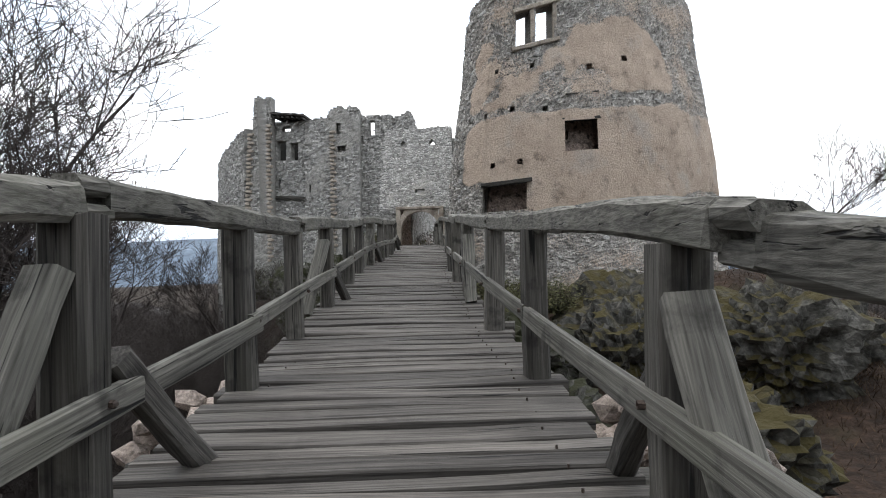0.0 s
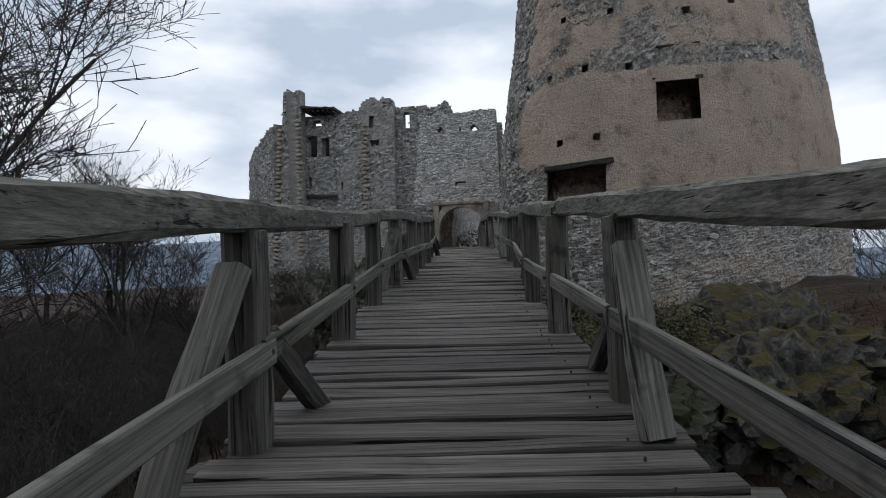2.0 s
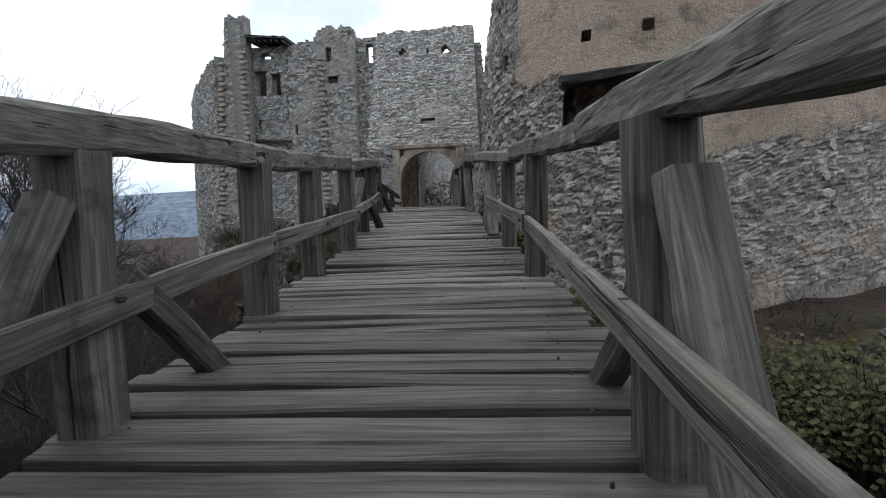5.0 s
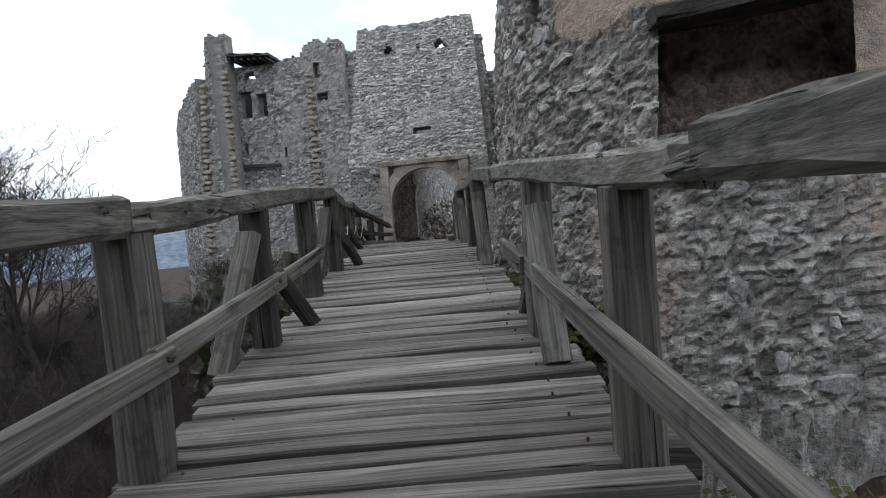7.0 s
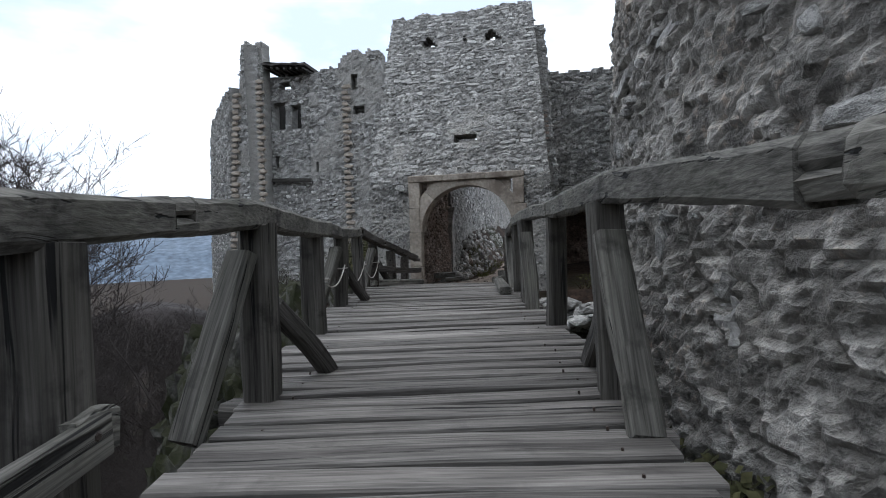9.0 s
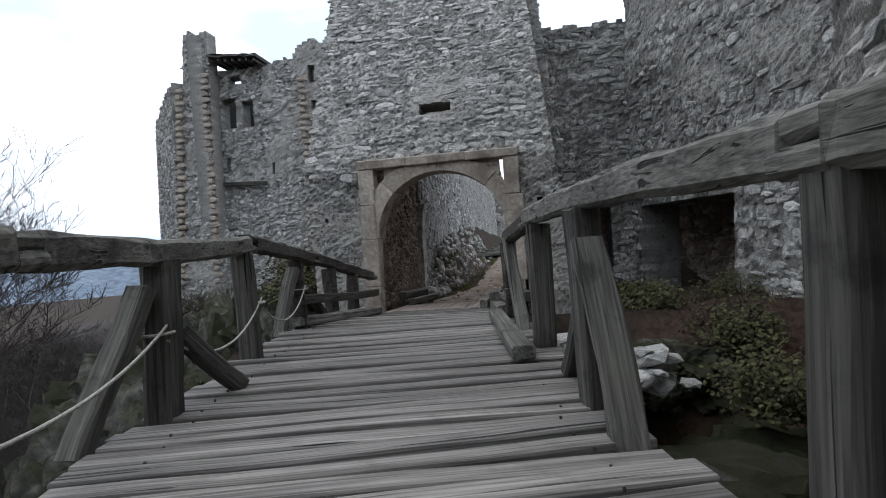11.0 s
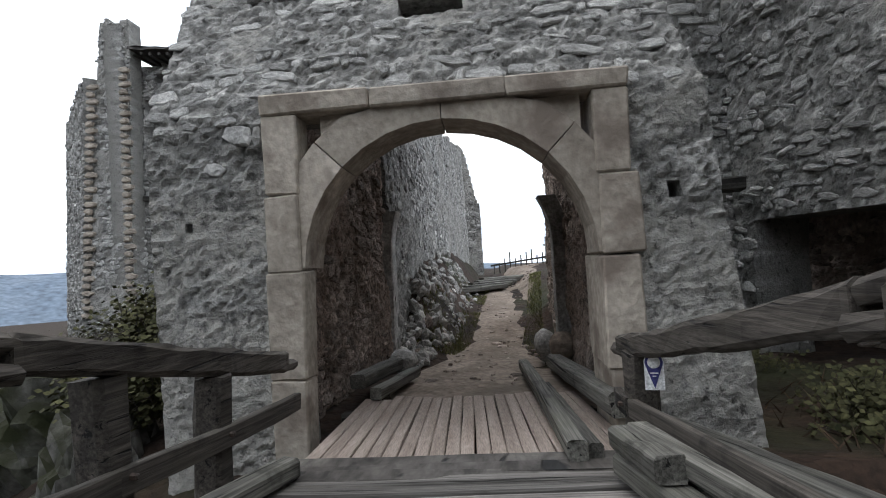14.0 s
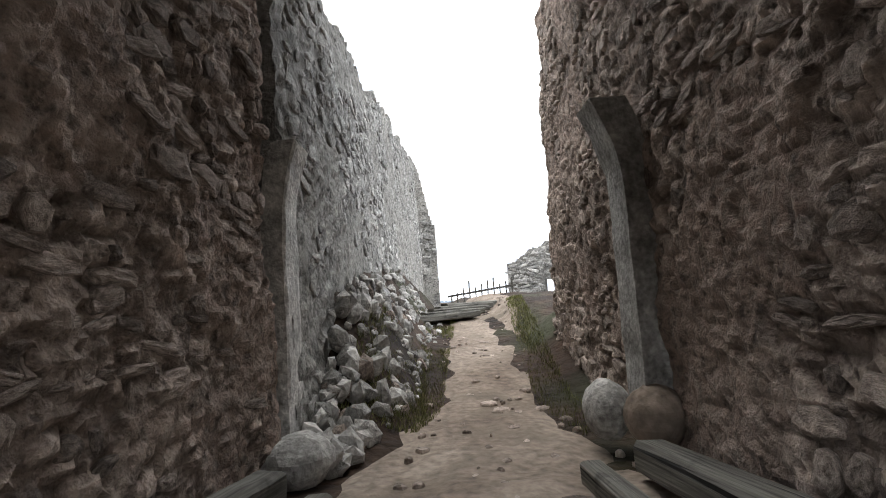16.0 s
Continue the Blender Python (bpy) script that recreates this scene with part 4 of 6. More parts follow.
for zz in (8.28, 9.66):
    a, _ = tower_place(-33, zz, -0.02)
    b, _ = tower_place(-11.4, zz, -0.02)
    me = rough_beam((Vector(b) - Vector(a)).length, 0.25, 0.15, 3, DRESSED, name="window_sill")
    part("window_sill", me, tower, "dressed stone window band", along(a, b))

# ---- palace ruin beyond ----


PK = 1.126
PAL = Matrix.Translation((0.07, 18.3, 2.3)) @ Matrix.Scale(PK, 4) @ Matrix.Translation((-0.07, -18.3, -2.3))


def far_out(p):
    return 0.07 + (p[0] - 0.07) * PK, 18.3 + (p[1] - 18.3) * PK


def ruin_block(name, label, line, z0, top, holes, seed, thick=1.2, plaster=None, size=(0.42, 0.2), taper=0.0):
    line = [far_out(p) for p in line]
    near_top = top
    top = lambda u: 2.3 + (near_top(u / PK) - 2.3) * PK
    holes = [(a * PK, b * PK, 2.3 + (c - 2.3) * PK, 2.3 + (d - 2.3) * PK) for a, b, c, d in holes]
    ob = passage_wall(name, label, line, z0, top, thick, -1, (STONE, STONE_I), MASONRY, seed, lambda p: False, size, None if not plaster else (lambda u, z: fbm(u, seed, z, 0.35) > plaster), holes, 0.05, taper=taper, fine=0.2, depth=0.14)
    return ob


rag = lambda base, s, k=0.5: (lambda u: base + k * fbm(u, s, 0, 0.9))
ruin_block("wall_palace_turret", "tall slender ruined palace turret with stone quoins", [(-24.6, 54), (-21.6, 54)], -7, rag(17.9, 1, 0.35), [], 51, plaster=0.05, taper=0.05)
ruin_block("wall_palace_turret_side", "side of the ruined palace turret", [(-21.6, 54), (-21.55, 55.3)], -7, rag(17.4, 2, 0.3), [], 52)
ruin_block("wall_palace_flank", "long receding flank wall of the ruined palace", [(-32.2, 62), (-29.0, 58), (-24.7, 54.1)], -8, lambda u: 12.5 + 0.22 * u + 0.4 * n3(u, 7, 0, 0.8), [], 53)
ruin_block("wall_palace_middle", "palace wall with two dark window openings", [(-24.0, 55.2), (-18.1, 55.3)], -7, rag(15.6, 3, 0.2), [(2.42, 3.5, 11.5, 13.6), (3.95, 4.8, 11.5, 13.3), (2.6, 2.85, 8.6, 9.5), (3.0, 4.0, 14.6, 15.1)], 54)
ruin_block("wall_palace_keep", "ruined palace tower wall with empty windows", [(-18.3, 55), (-12.6, 55.4)], -7, lambda u: 15.9 + 0.9 * sstep(2, 3, u) - 0.8 * (1 - sstep(0, 1.4, u)) + 0.4 * fbm(u, 4, 0, 1.2), [(3.3, 3.8, 14.0, 15.2), (3.4, 4.3, 12.2, 12.8), (0.4, 0.6, 8, 8.8)], 55, plaster=-0.1)
ruin_block("wall_palace_rear", "ragged rear palace wall with an arched opening", [(-15.5, 57), (-6.2, 57.5)], -7, lambda u: 16.4 + 0.6 * fbm(u, 9, 0, 0.7) - 2.5 * sstep(7.8, 9.1, u), [(3.5, 4.1, 14.2, 15.8)], 56)
# Added backing keeps sky out of the windows; its near-black stands for shade.
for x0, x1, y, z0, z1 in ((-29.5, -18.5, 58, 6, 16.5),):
    thing("wall_palace_backing", "added backing behind the palace windows, shade put in its colour", "wall", kind="structure", me=column_wall("wall_palace_backing", [(x0, x1, [(z0, z1)])], lambda u, z: ((u, 65.5, z), (0, -1, 0)), 0.3, DARK))
roof = thing("palace_roof", "dark sagging timber roof edge between palace walls", "roof")
part("roof_slab", rough_beam(3.6, 3.4, 0.22, 4, SHINGLE, name="roof_slab"), roof, m=PAL @ along((-21.7, 56.0, 16.3), (-17.9, 56.0, 15.9)))
for k in range(7):
    part("rafter", rough_beam(3.4, 0.14, 0.16, k, WOOD_DARK, name="rafter"), roof, m=PAL @ along((-21.4 + 0.52 * k, 54.3, 15.92 - 0.05 * k), (-21.4 + 0.52 * k, 57.6, 16.0 - 0.05 * k)))
ledge = thing("window_beam", "weathered timber beam across the palace recess", "beam", me=rough_beam(3.2, 0.25, 0.3, 9, WOOD_DARK, name="window_beam"), m=PAL @ along((-21.5, 55.05, 7.6), (-18.2, 55.05, 7.4)))
# quoins on the turret and keep edges
for qx, qy, n, z0 in ((-24.45, 53.95, 32, 1.0), (-21.8, 53.95, 34, 1.0), (-15.4, 55.1, 30, 2.0)):
    par = thing("quoin_stack", "dressed yellow-brown corner stones up a ruin edge", "quoins", kind="structure")
    rq = random.Random(int(-qx * 10))
    for k in range(n):
        m = PAL @ Matrix.Translation((qx + 0.12 * (k % 2) + (0.022 * k if qx < -24 else 0), qy - 0.02, z0 + k * 0.42)) @ Matrix.Diagonal((0.5 + 0.25 * (k % 2), 0.2, 0.34, 1))
        part("quoin", piece_mesh(DRESSED, rq.randrange(14)), par, m=m)

# ---- bridge ----
bridge = thing("footbridge", "weathered grey timber footbridge deck of cross planks", "bridge")
PLANKS = []
prnd = random.Random(12)
for k in range(10):
    verts, faces = [], []
    n = 7
    for i in range(n + 1):
        t = i / n - 0.5
        sag = 0.006 * math.sin(t * 5 + k) + 0.003 * prnd.uniform(-1, 1)
        e0, e1 = prnd.uniform(-0.03, 0.03), prnd.uniform(-0.03, 0.03)
        x = t + (prnd.uniform(-0.018, 0.018) if i in (0, n) else 0)
        for y, z in ((-0.5 + e0, -1.5), (-0.5 + e0, -0.22), (-0.455 + e0, 0.0), (0.455 + e1, 0.0), (0.5 + e1, -0.22), (0.5 + e1, -1.5)):
            verts.append((x, y, z * 0.05 + sag))
    for i in range(n):
        for j in range(6):
            faces.append((i * 6 + j, (i + 1) * 6 + j, (i + 1) * 6 + (j + 1) % 6, i * 6 + (j + 1) % 6))
    faces += [tuple(range(6)), tuple(range(n * 6 + 5, n * 6 - 1, -1))]
    PLANKS.append((mesh_from("plank", verts, faces, PLANK), mesh_from("plank", verts, faces, PLANK_PALE)))


def slope_at(f, y):
    return math.atan2(f(y + 0.1) - f(y - 0.1), 0.2)


y = -5.5
while y < 29.85:
    w = prnd.choice((0.125, 0.14, 0.15, 0.17, 0.19, 0.215))
    yc = y + w / 2
    turn = -math.atan2(mid(yc + 0.4) - mid(yc - 0.4), 0.8) + prnd.uniform(-0.012, 0.012)
    extra = prnd.uniform(-0.04, 0.06)
    length = 2 * half(yc) + 0.12 + extra
    m = Matrix.Translation((mid(yc) + prnd.uniform(-0.022, 0.022), yc, deck(yc) + prnd.uniform(-0.01, 0.01))) @ Euler((slope_at(deck, yc) + prnd.uniform(-0.03, 0.03), prnd.uniform(-0.008, 0.008), turn)).to_matrix().to_4x4() @ Matrix.Diagonal((length * prnd.choice((1, -1)), w - 0.03, 1, 1))
    # Planks are more often the paler wood towards the gate.
    part("plank", PLANKS[prnd.randrange(10)][prnd.random() < sstep(11, 21, yc)], bridge, m=m)
    y += w
for side in (-0.7, 0.0, 0.7):
    for a, b in zip((-5, 4.5, 10.2, 16, 20.5, 24.5), (4.5, 10.2, 16, 20.5, 24.5, 30.3)):
        pa, pb = Vector((mid(a) + side * half(a), a, deck(a) - 0.2)), Vector((mid(b) + side * half(b), b, deck(b) - 0.2))
        part("stringer", rough_beam((pb - pa).length, 0.2, 0.26, int(a * 7 + side * 10), WOOD_DARK, name="stringer"), bridge, m=along(pa, pb))
for k, yb in enumerate((3.2, 7.2, 12.6, 17.2, 21.6, 26.2)):
    log = rough_beam(2 * half(yb) + 1.0, 0.22, 0.22, k + 70, WOOD_DARK, name="cross_log")
    part("cross_log", log, bridge, m=along((mid(yb) - half(yb) - 0.5, yb, deck(yb) - 0.17 - 0.22), (mid(yb) + half(yb) + 0.5, yb, deck(yb) - 0.17 - 0.22)))
    for sx in (-0.8, 0.8):
        xb = mid(yb) + sx
        g = ground_z(xb, yb)
        top = deck(yb) - 0.5
        if top - g > 0.3:
            part("trestle_leg", rough_beam(top - g + 0.4, 0.2, 0.2, k + 90, WOOD_DARK, name="trestle_leg"), bridge, m=along((xb + sx * 0.3, yb, g - 0.4), (xb, yb, top)))

RAIL_L = lerp_table((-6, 2, 5, 10, 14, 20.7, 22.7, 24.4, 26.2, 28.0, 29.4, 30.45), (1.24, 1.24, 1.16, 1.09, 1.07, 1.07, 0.99, 0.98, 1.05, 0.98, 0.8, 0.68))
RAIL_R = lerp_table((-6, 0.8, 2.4, 5, 10, 26.3, 28.0, 30.5), (1.0, 1.02, 1.12, 1.15, 1.09, 1.1, 1.0, 0.71))
POSTS_L = (-4.6, -3.0, -1.4, 0.3, 2.02, 3.65, 5.22, 6.82, 8.76, 10.45, 11.97, 13.4, 14.8, 16.38, 17.92, 19.42, 20.85, 22.6, 24.5, 26.05, 28.02, 28.9, 29.6)
POSTS_R = (-4.4, -2.7, -1.1, 0.4, 2.1, 4.03, 5.6, 7.62, 9.18, 10.63, 11.9, 14.7, 16.46, 17.95, 21.16, 23.04, 24.62, 26.12, 28.03, 30.2)
BRACED_L = {2.02, 6.82, 11.97, 17.92, 20.85, 24.5, 28.02}
BRACED_R = {2.1, 7.62, 11.9, 17.95, 21.16, 24.62}


bolt_v, bolt_f = [], []
for r0, z0 in ((0.016, -0.02), (0.016, 0.008), (0.009, 0.014)):
    bolt_v += [(r0 * math.cos(k * math.pi / 3), r0 * math.sin(k * math.pi / 3), z0) for k in range(6)]
for r in range(2):
    bolt_f += [(r * 6 + k, r * 6 + (k + 1) % 6, r * 6 + 6 + (k + 1) % 6, r * 6 + 6 + k) for k in range(6)]
bolt_f.append(tuple(range(12, 18)))
BOLT = mesh_from("bolt", bolt_v, bolt_f, IRON)


def railing(side, posts, rail, braced, low_ranges, label, joints):
    ob = thing("railing", label, "railing", group="bridge railings")
    rnd = random.Random(side + 40)
    edge = lambda y: mid(y) + side * (half(y) - 0.02)
    for k, y in enumerate(posts):
        x, z = edge(y), deck(y)
        top = rail(y) - 0.13
        me = post_mesh(top + 0.55, rnd.uniform(0.155, 0.185), k * 3 + side, WOOD_POST if y < 27.5 else WOOD_DAMP)
        yaw = -math.atan2(edge(y + 0.4) - edge(y - 0.4), 0.8)
        post = part("post", me, ob, m=Matrix.Translation((x, y, z - 0.55)) @ Euler((rnd.uniform(-0.02, 0.02), rnd.uniform(-0.02, 0.02), yaw + rnd.uniform(-0.12, 0.12))).to_matrix().to_4x4())
        if any(lo - 0.1 < y < hi + 0.1 for lo, hi, h in low_ranges):
            low_h = next(h for lo, hi, h in low_ranges if lo - 0.1 < y < hi + 0.1)
            bolt = part("bolt", BOLT, post, "rusty iron bolt head")
            bolt.matrix_basis = post.matrix_basis.inverted() @ Matrix.Translation((x - side * 0.122, y, z + low_h + 0.01)) @ Matrix.Rotation(radians(90), 4, "Y")
        if y in braced:
            h = top * 0.84
            a, b = (x + side * 0.06, y - 0.52, z - 0.05), (x - side * 0.01, y - 0.14, z + h)
            part("brace", rough_beam(math.dist(a, b), 0.15, 0.09, k + 300, WOOD, name="brace"), ob, m=along(a, b))
            a, b = (x - side * 0.1, y + 0.6, z), (x - side * 0.02, y + 0.12, z + h * 0.62)
            part("brace", rough_beam(math.dist(a, b), 0.1, 0.11, k + 330, WOOD_DARK, name="brace"), ob, m=along(a, b))
    if side > 0:
        y = 28.03
        a, b = (edge(y) + 0.12, y - 0.95, deck(y) - 0.05), (edge(y), y - 0.1, deck(y) + 0.92)
        part("brace", rough_beam(math.dist(a, b), 0.13, 0.11, 377, WOOD, name="brace"), ob, m=along(a, b))
    for k, (a, b) in enumerate(zip(joints, joints[1:])):
        pts = [a] + [p for p in posts if a + 0.4 < p < b - 0.4] + [b]
        # one hewn rail over several posts, swept through its bends
        verts, faces = [], []
        rr = random.Random(k * 5 + side)
        ph = rr.uniform(0, 6)
        hh, ww = rr.uniform(0.135, 0.155), rr.uniform(0.125, 0.145)
        a2, b2 = a - 0.09, b + 0.09
        cuts = [a2, a2 + 0.16, a2 + 0.163] + [a2 + 0.2 + (b2 - a2 - 0.4) * i / 16 for i in range(17)] + [b2 - 0.163, b2 - 0.16, b2]
        n = len(cuts) - 1
        for y in cuts:
            # half laps at both ends
            lo = -hh * 0.5 if y < a2 + 0.161 else -hh
            hi = -hh * 0.52 if y > b2 - 0.161 else 0.0
            bx = 0.014 * math.sin(ph + y * 1.3)
            bz = 0.016 * math.sin(2 * ph + y * 1.1)
            c = 0.022
            w2 = ww / 2
            z = deck(y) + rail(y) + bz
            for dx, dz in ((-w2 + c, lo), (w2 - c, lo), (w2, lo + c), (w2, hi - c), (w2 - c, hi), (-w2 + c, hi), (-w2, hi - c), (-w2, lo + c)):
                verts.append((edge(y) + bx + dx + rr.uniform(-0.006, 0.006), y, z + dz + rr.uniform(-0.007, 0.007)))
        for i in range(n):
            for j in range(8):
                faces.append((i * 8 + j, i * 8 + (j + 1) % 8, (i + 1) * 8 + (j + 1) % 8, (i + 1) * 8 + j))
        faces += [tuple(range(7, -1, -1)), tuple(range(n * 8, n * 8 + 8))]
        part("top_rail", mesh_from("top_rail", verts, faces, WOOD if a < 26 else WOOD_DAMP), ob)
    for lo_y, hi_y, h in low_ranges:
        ys = [lo_y] + [p for p in posts if lo_y < p < hi_y][1::2] + [hi_y]
        for k, (a, b) in enumerate(zip(ys, ys[1:])):
            off = -side * 0.09
            pa, pb = Vector((edge(a) + off, a - 0.05, deck(a) + h)), Vector((edge(b) + off, b + 0.05, deck(b) + h))
            part("lower_rail", rough_beam((pb - pa).length, 0.05, 0.115, k + 500 + side, WOOD if a < 26 else WOOD_DAMP, 0.01, 8, "lower_rail"), ob, m=along(pa, pb))
    return ob


rail_left = railing(-1, POSTS_L, RAIL_L, BRACED_L, ((-5.5, 19.45, 0.44), (27.9, 30.45, 0.33)), "weathered grey hand-hewn timber bridge railing with struts", (-5.5, -1.4, 2.05, 5.22, 10.45, 13.4, 16.38, 20.0, 23.4, 26.2, 28.4, 30.5))
rail_right = railing(1, POSTS_R, RAIL_R, BRACED_R, ((-5.5, 18.9, 0.44), (27.6, 30.4, 0.3)), "weathered grey hand-hewn timber bridge railing with diagonal braces", (-5.5, -1.1, 1.7, 5.6, 9.1, 13.0, 15.9, 19.5, 23.04, 26.5, 28.3, 30.55))


# ---- inside the gate: threshold planks, dirt path, beams ----
threshold = thing("threshold_deck", "worn brown lengthwise planks across the gate threshold", "deck")
trnd = random.Random(8)
for k in range(21):
    x = -3.2 + 0.1035 * k
    verts, faces = [], []
    me = rough_beam(2.5 + trnd.uniform(-0.1, 0.12), 0.095, 0.045, k + 800, NEW_PLANK, 0.003, 5, "plank")
    part("plank", me, threshold, m=along((x + 0.08, 29.9 + trnd.uniform(-0.03, 0.03), 1.355), (x - 0.02, 32.3, 1.23)))
for k in range(4):
    part("edge_plank", rough_beam(2.2, 0.16, 0.05, k + 820, PLANK, 0.01, 6, "edge_plank"), threshold, m=along((-3.3 + 0.02 * k, 29.8 + 0.13 * k, 1.37 + 0.002 * k), (-1.1, 29.75 + 0.13 * k, 1.37 + 0.002 * k)))
part("joist", rough_beam(2.3, 0.2, 0.2, 831, WOOD_DARK, name="joist"), threshold, m=along((-3.3, 30.3, 1.21), (-1.0, 30.3, 1.21)))
part("joist", rough_beam(2.4, 0.16, 0.16, 832, WOOD_DARK, name="joist"), threshold, m=along((-3.4, 32.0, 1.12), (-0.95, 32.0, 1.12)))


def path_z(x, y):
    return ground_z(x, y) + 0.03


pv, pf = [], []
py = [32.2 + 0.35 * i for i in range(80)]
pc = lerp_table((32, 34.5, 38, 43, 48, 55, 61), (-2.1, -2.0, -1.75, -1.35, -0.9, -0.4, 0.6))
pw = lerp_table((32, 33.5, 36, 43, 61), (1.35, 1.15, 0.62, 0.75, 1.2))
for yy in py:
    for i in range(11):
        t = i / 5 - 1
        x = pc(yy) + t * pw(yy) * (1 + 0.12 * n3(yy, i, 2, 0.9))
        pv.append((x, yy, path_z(x, yy) - 0.05 * abs(t) ** 6 + 0.035 * fbm(x, yy, 0, 2.2)))
for j in range(len(py) - 1):
    for i in range(10):
        pf.append((j * 11 + i, j * 11 + i + 1, (j + 1) * 11 + i + 1, (j + 1) * 11 + i))
path = thing("path", "trodden dirt and bare stone path rising into the ruin", "path", kind="structure", me=mesh_from("path", pv, pf, DIRT, True))
srnd = random.Random(77)
ptv, ptf, pc_n = [], [], 0
for k in range(170):
    yy = 33.2 + 14 * srnd.random() ** 1.5
    x = pc(yy) + srnd.uniform(-0.95, 0.95) * pw(yy)
    s = srnd.uniform(0.03, 0.1) if srnd.random() < 0.8 else srnd.uniform(0.1, 0.24)
    sv, sf = STONE_SHAPES[srnd.randrange(14)]
    m = Matrix.Translation((x, yy, path_z(x, yy) - 0.012)) @ Matrix.Rotation(srnd.uniform(0, 6.3), 4, "Z") @ Matrix.Rotation(radians(-90), 4, "X") @ Matrix.Diagonal((s, 0.05, s * srnd.uniform(0.5, 0.9), 1))
    mm = np.array(m)
    ptv.append(sv @ mm[:3, :3].T + mm[:3, 3])
    ptf += [tuple(i + pc_n for i in f) for f in sf]
    pc_n += len(sv)
tagged(part("path_stones", mesh_from("path_stones", np.concatenate(ptv), ptf, STONE_DARK_I), path), kind="stuff")


def beam_thing(a, b, w, h, seed, label, mat=WOOD, name="beam", group="loose beams"):
    me = rough_beam(math.dist(a, b), w, h, seed, mat, 0.006, 8, name)
    return thing(name, label, "beam", along(a, b), group, me=me)


beam_thing((-3.32, 32.3, 1.45), (-3.12, 33.5, 1.4), 0.17, 0.15, 901, "short square timber lying beside the passage wall")
beam_thing((-3.12, 32.25, 1.33), (-2.9, 33.55, 1.28), 0.13, 0.12, 902, "short square timber lying on the passage floor")
beam_thing((-1.45, 30.05, 1.46), (-1.53, 33.7, 1.3), 0.12, 0.13, 903, "old notched beam edging the gate planks")
beam_thing((-1.33, 30.1, 1.43), (-1.4, 32.4, 1.3), 0.09, 0.11, 904, "old notched beam edging the gate planks")
beam_thing((-1.02, 30.7, 1.54), (-1.12, 34.0, 1.27), 0.2, 0.18, 905, "square grey timber resting by the gate jamb")
for k, (x0, y0, x1, y1, dz) in enumerate(((-1.0, 27.95, -1.25, 29.75, 0.07), (-0.82, 27.9, -1.08, 29.9, 0.07), (-0.64, 28.1, -0.95, 30.0, 0.07), (-0.9, 28.05, -1.14, 29.85, 0.2), (-0.7, 28.2, -0.98, 29.95, 0.2), (-1.2, 29.2, -1.24, 29.8, 0.2))):
    beam_thing((x0, y0, deck(y0) + dz + 0.02), (x1, y1, deck(min(y1, 29.9)) + dz + 0.03), 0.15, 0.12, 910 + k, "weathered square timber stacked at the bridge edge", group="stacked timbers")
beam_thing((-0.72, 25.6, deck(25.6) + 0.06), (-1.1, 27.9, deck(27.9) + 0.07), 0.16, 0.1, 920, "loose weathered beam lying along the deck edge")
beam_thing((-3.52, 27.9, deck(28) + 0.07), (-3.1, 29.9, deck(29.9) + 0.07), 0.13, 0.12, 921, "loose beam edging the deck beside the gate")
beam_thing((-0.15, 34.3, 3.42), (1.6, 34.4, 3.5), 0.22, 0.2, 922, "old timber lintel over the dark recess", WOOD_DARK)
beam_thing((-0.2, 34.2, 3.28), (1.3, 34.3, 3.3), 0.1, 0.12, 923, "old timber lintel over the dark recess", WOOD_DARK)

# ---- broken inner arch: pillar stubs and base stones ----


def pillar(name, label, x, y, z0, z1, lean, wide, seed):
    ob = thing(name, label, "pillar")
    verts, faces = [], []
    n = 14
    rnd = random.Random(seed)
    for i in range(n + 1):
        t = i / n
        z = z0 + (z1 - z0) * t
        bend = lean * max(0, t - 0.72) ** 2 * 9
        grow = 1 + 0.5 * max(0, t - 0.8)
        for dx, dy in ((-0.5, -0.5), (0.42, -0.5), (0.5, -0.4), (0.5, 0.5), (-0.5, 0.5)):
            verts.append((x + bend + dx * wide * grow + rnd.uniform(-0.008, 0.008), y + dy * 0.34, z + rnd.uniform(-0.01, 0.01)))
    for i in range(n):
        for j in range(5):
            faces.append((i * 5 + j, i * 5 + (j + 1) % 5, (i + 1) * 5 + (j + 1) % 5, (i + 1) * 5 + j))
    faces += [(4, 3, 2, 1, 0), tuple(range(n * 5, n * 5 + 5))]
    part("shaft", mesh_from("shaft", verts, faces, STONE), ob)
    return ob


pillar("arch_pillar", "grey stone jamb of a broken inner arch", -3.4, 34.75, 1.2, 3.45, 0.14, 0.17, 3)
pillar("arch_pillar", "leaning grey stone jamb of a broken inner arch", -0.88, 34.45, 1.3, 3.5, -0.24, 0.24, 4)
thing("base_stone", "squared grey stone at the foot of a pillar", "stone", Matrix.Translation((-3.22, 34.35, 1.28)), me=rock_mesh((0.24, 0.26, 0.18), 5, STONE, "base_stone", 3, 0.18))
for k, (x, y, s) in enumerate(((-1.17, 34.6, 0.15), (-0.95, 34.3, 0.2))):
    thing("base_stone", "rounded brown millstone-like block leaning by a pillar", "stone", Matrix.Translation((x, y, 1.42)) @ Matrix.Rotation(0.3, 4, "Z"), "fallen blocks", me=rock_mesh((s, 0.2, 0.2), 8 + k, DIRT if k else STONE, "base_stone", 3, 0.12))

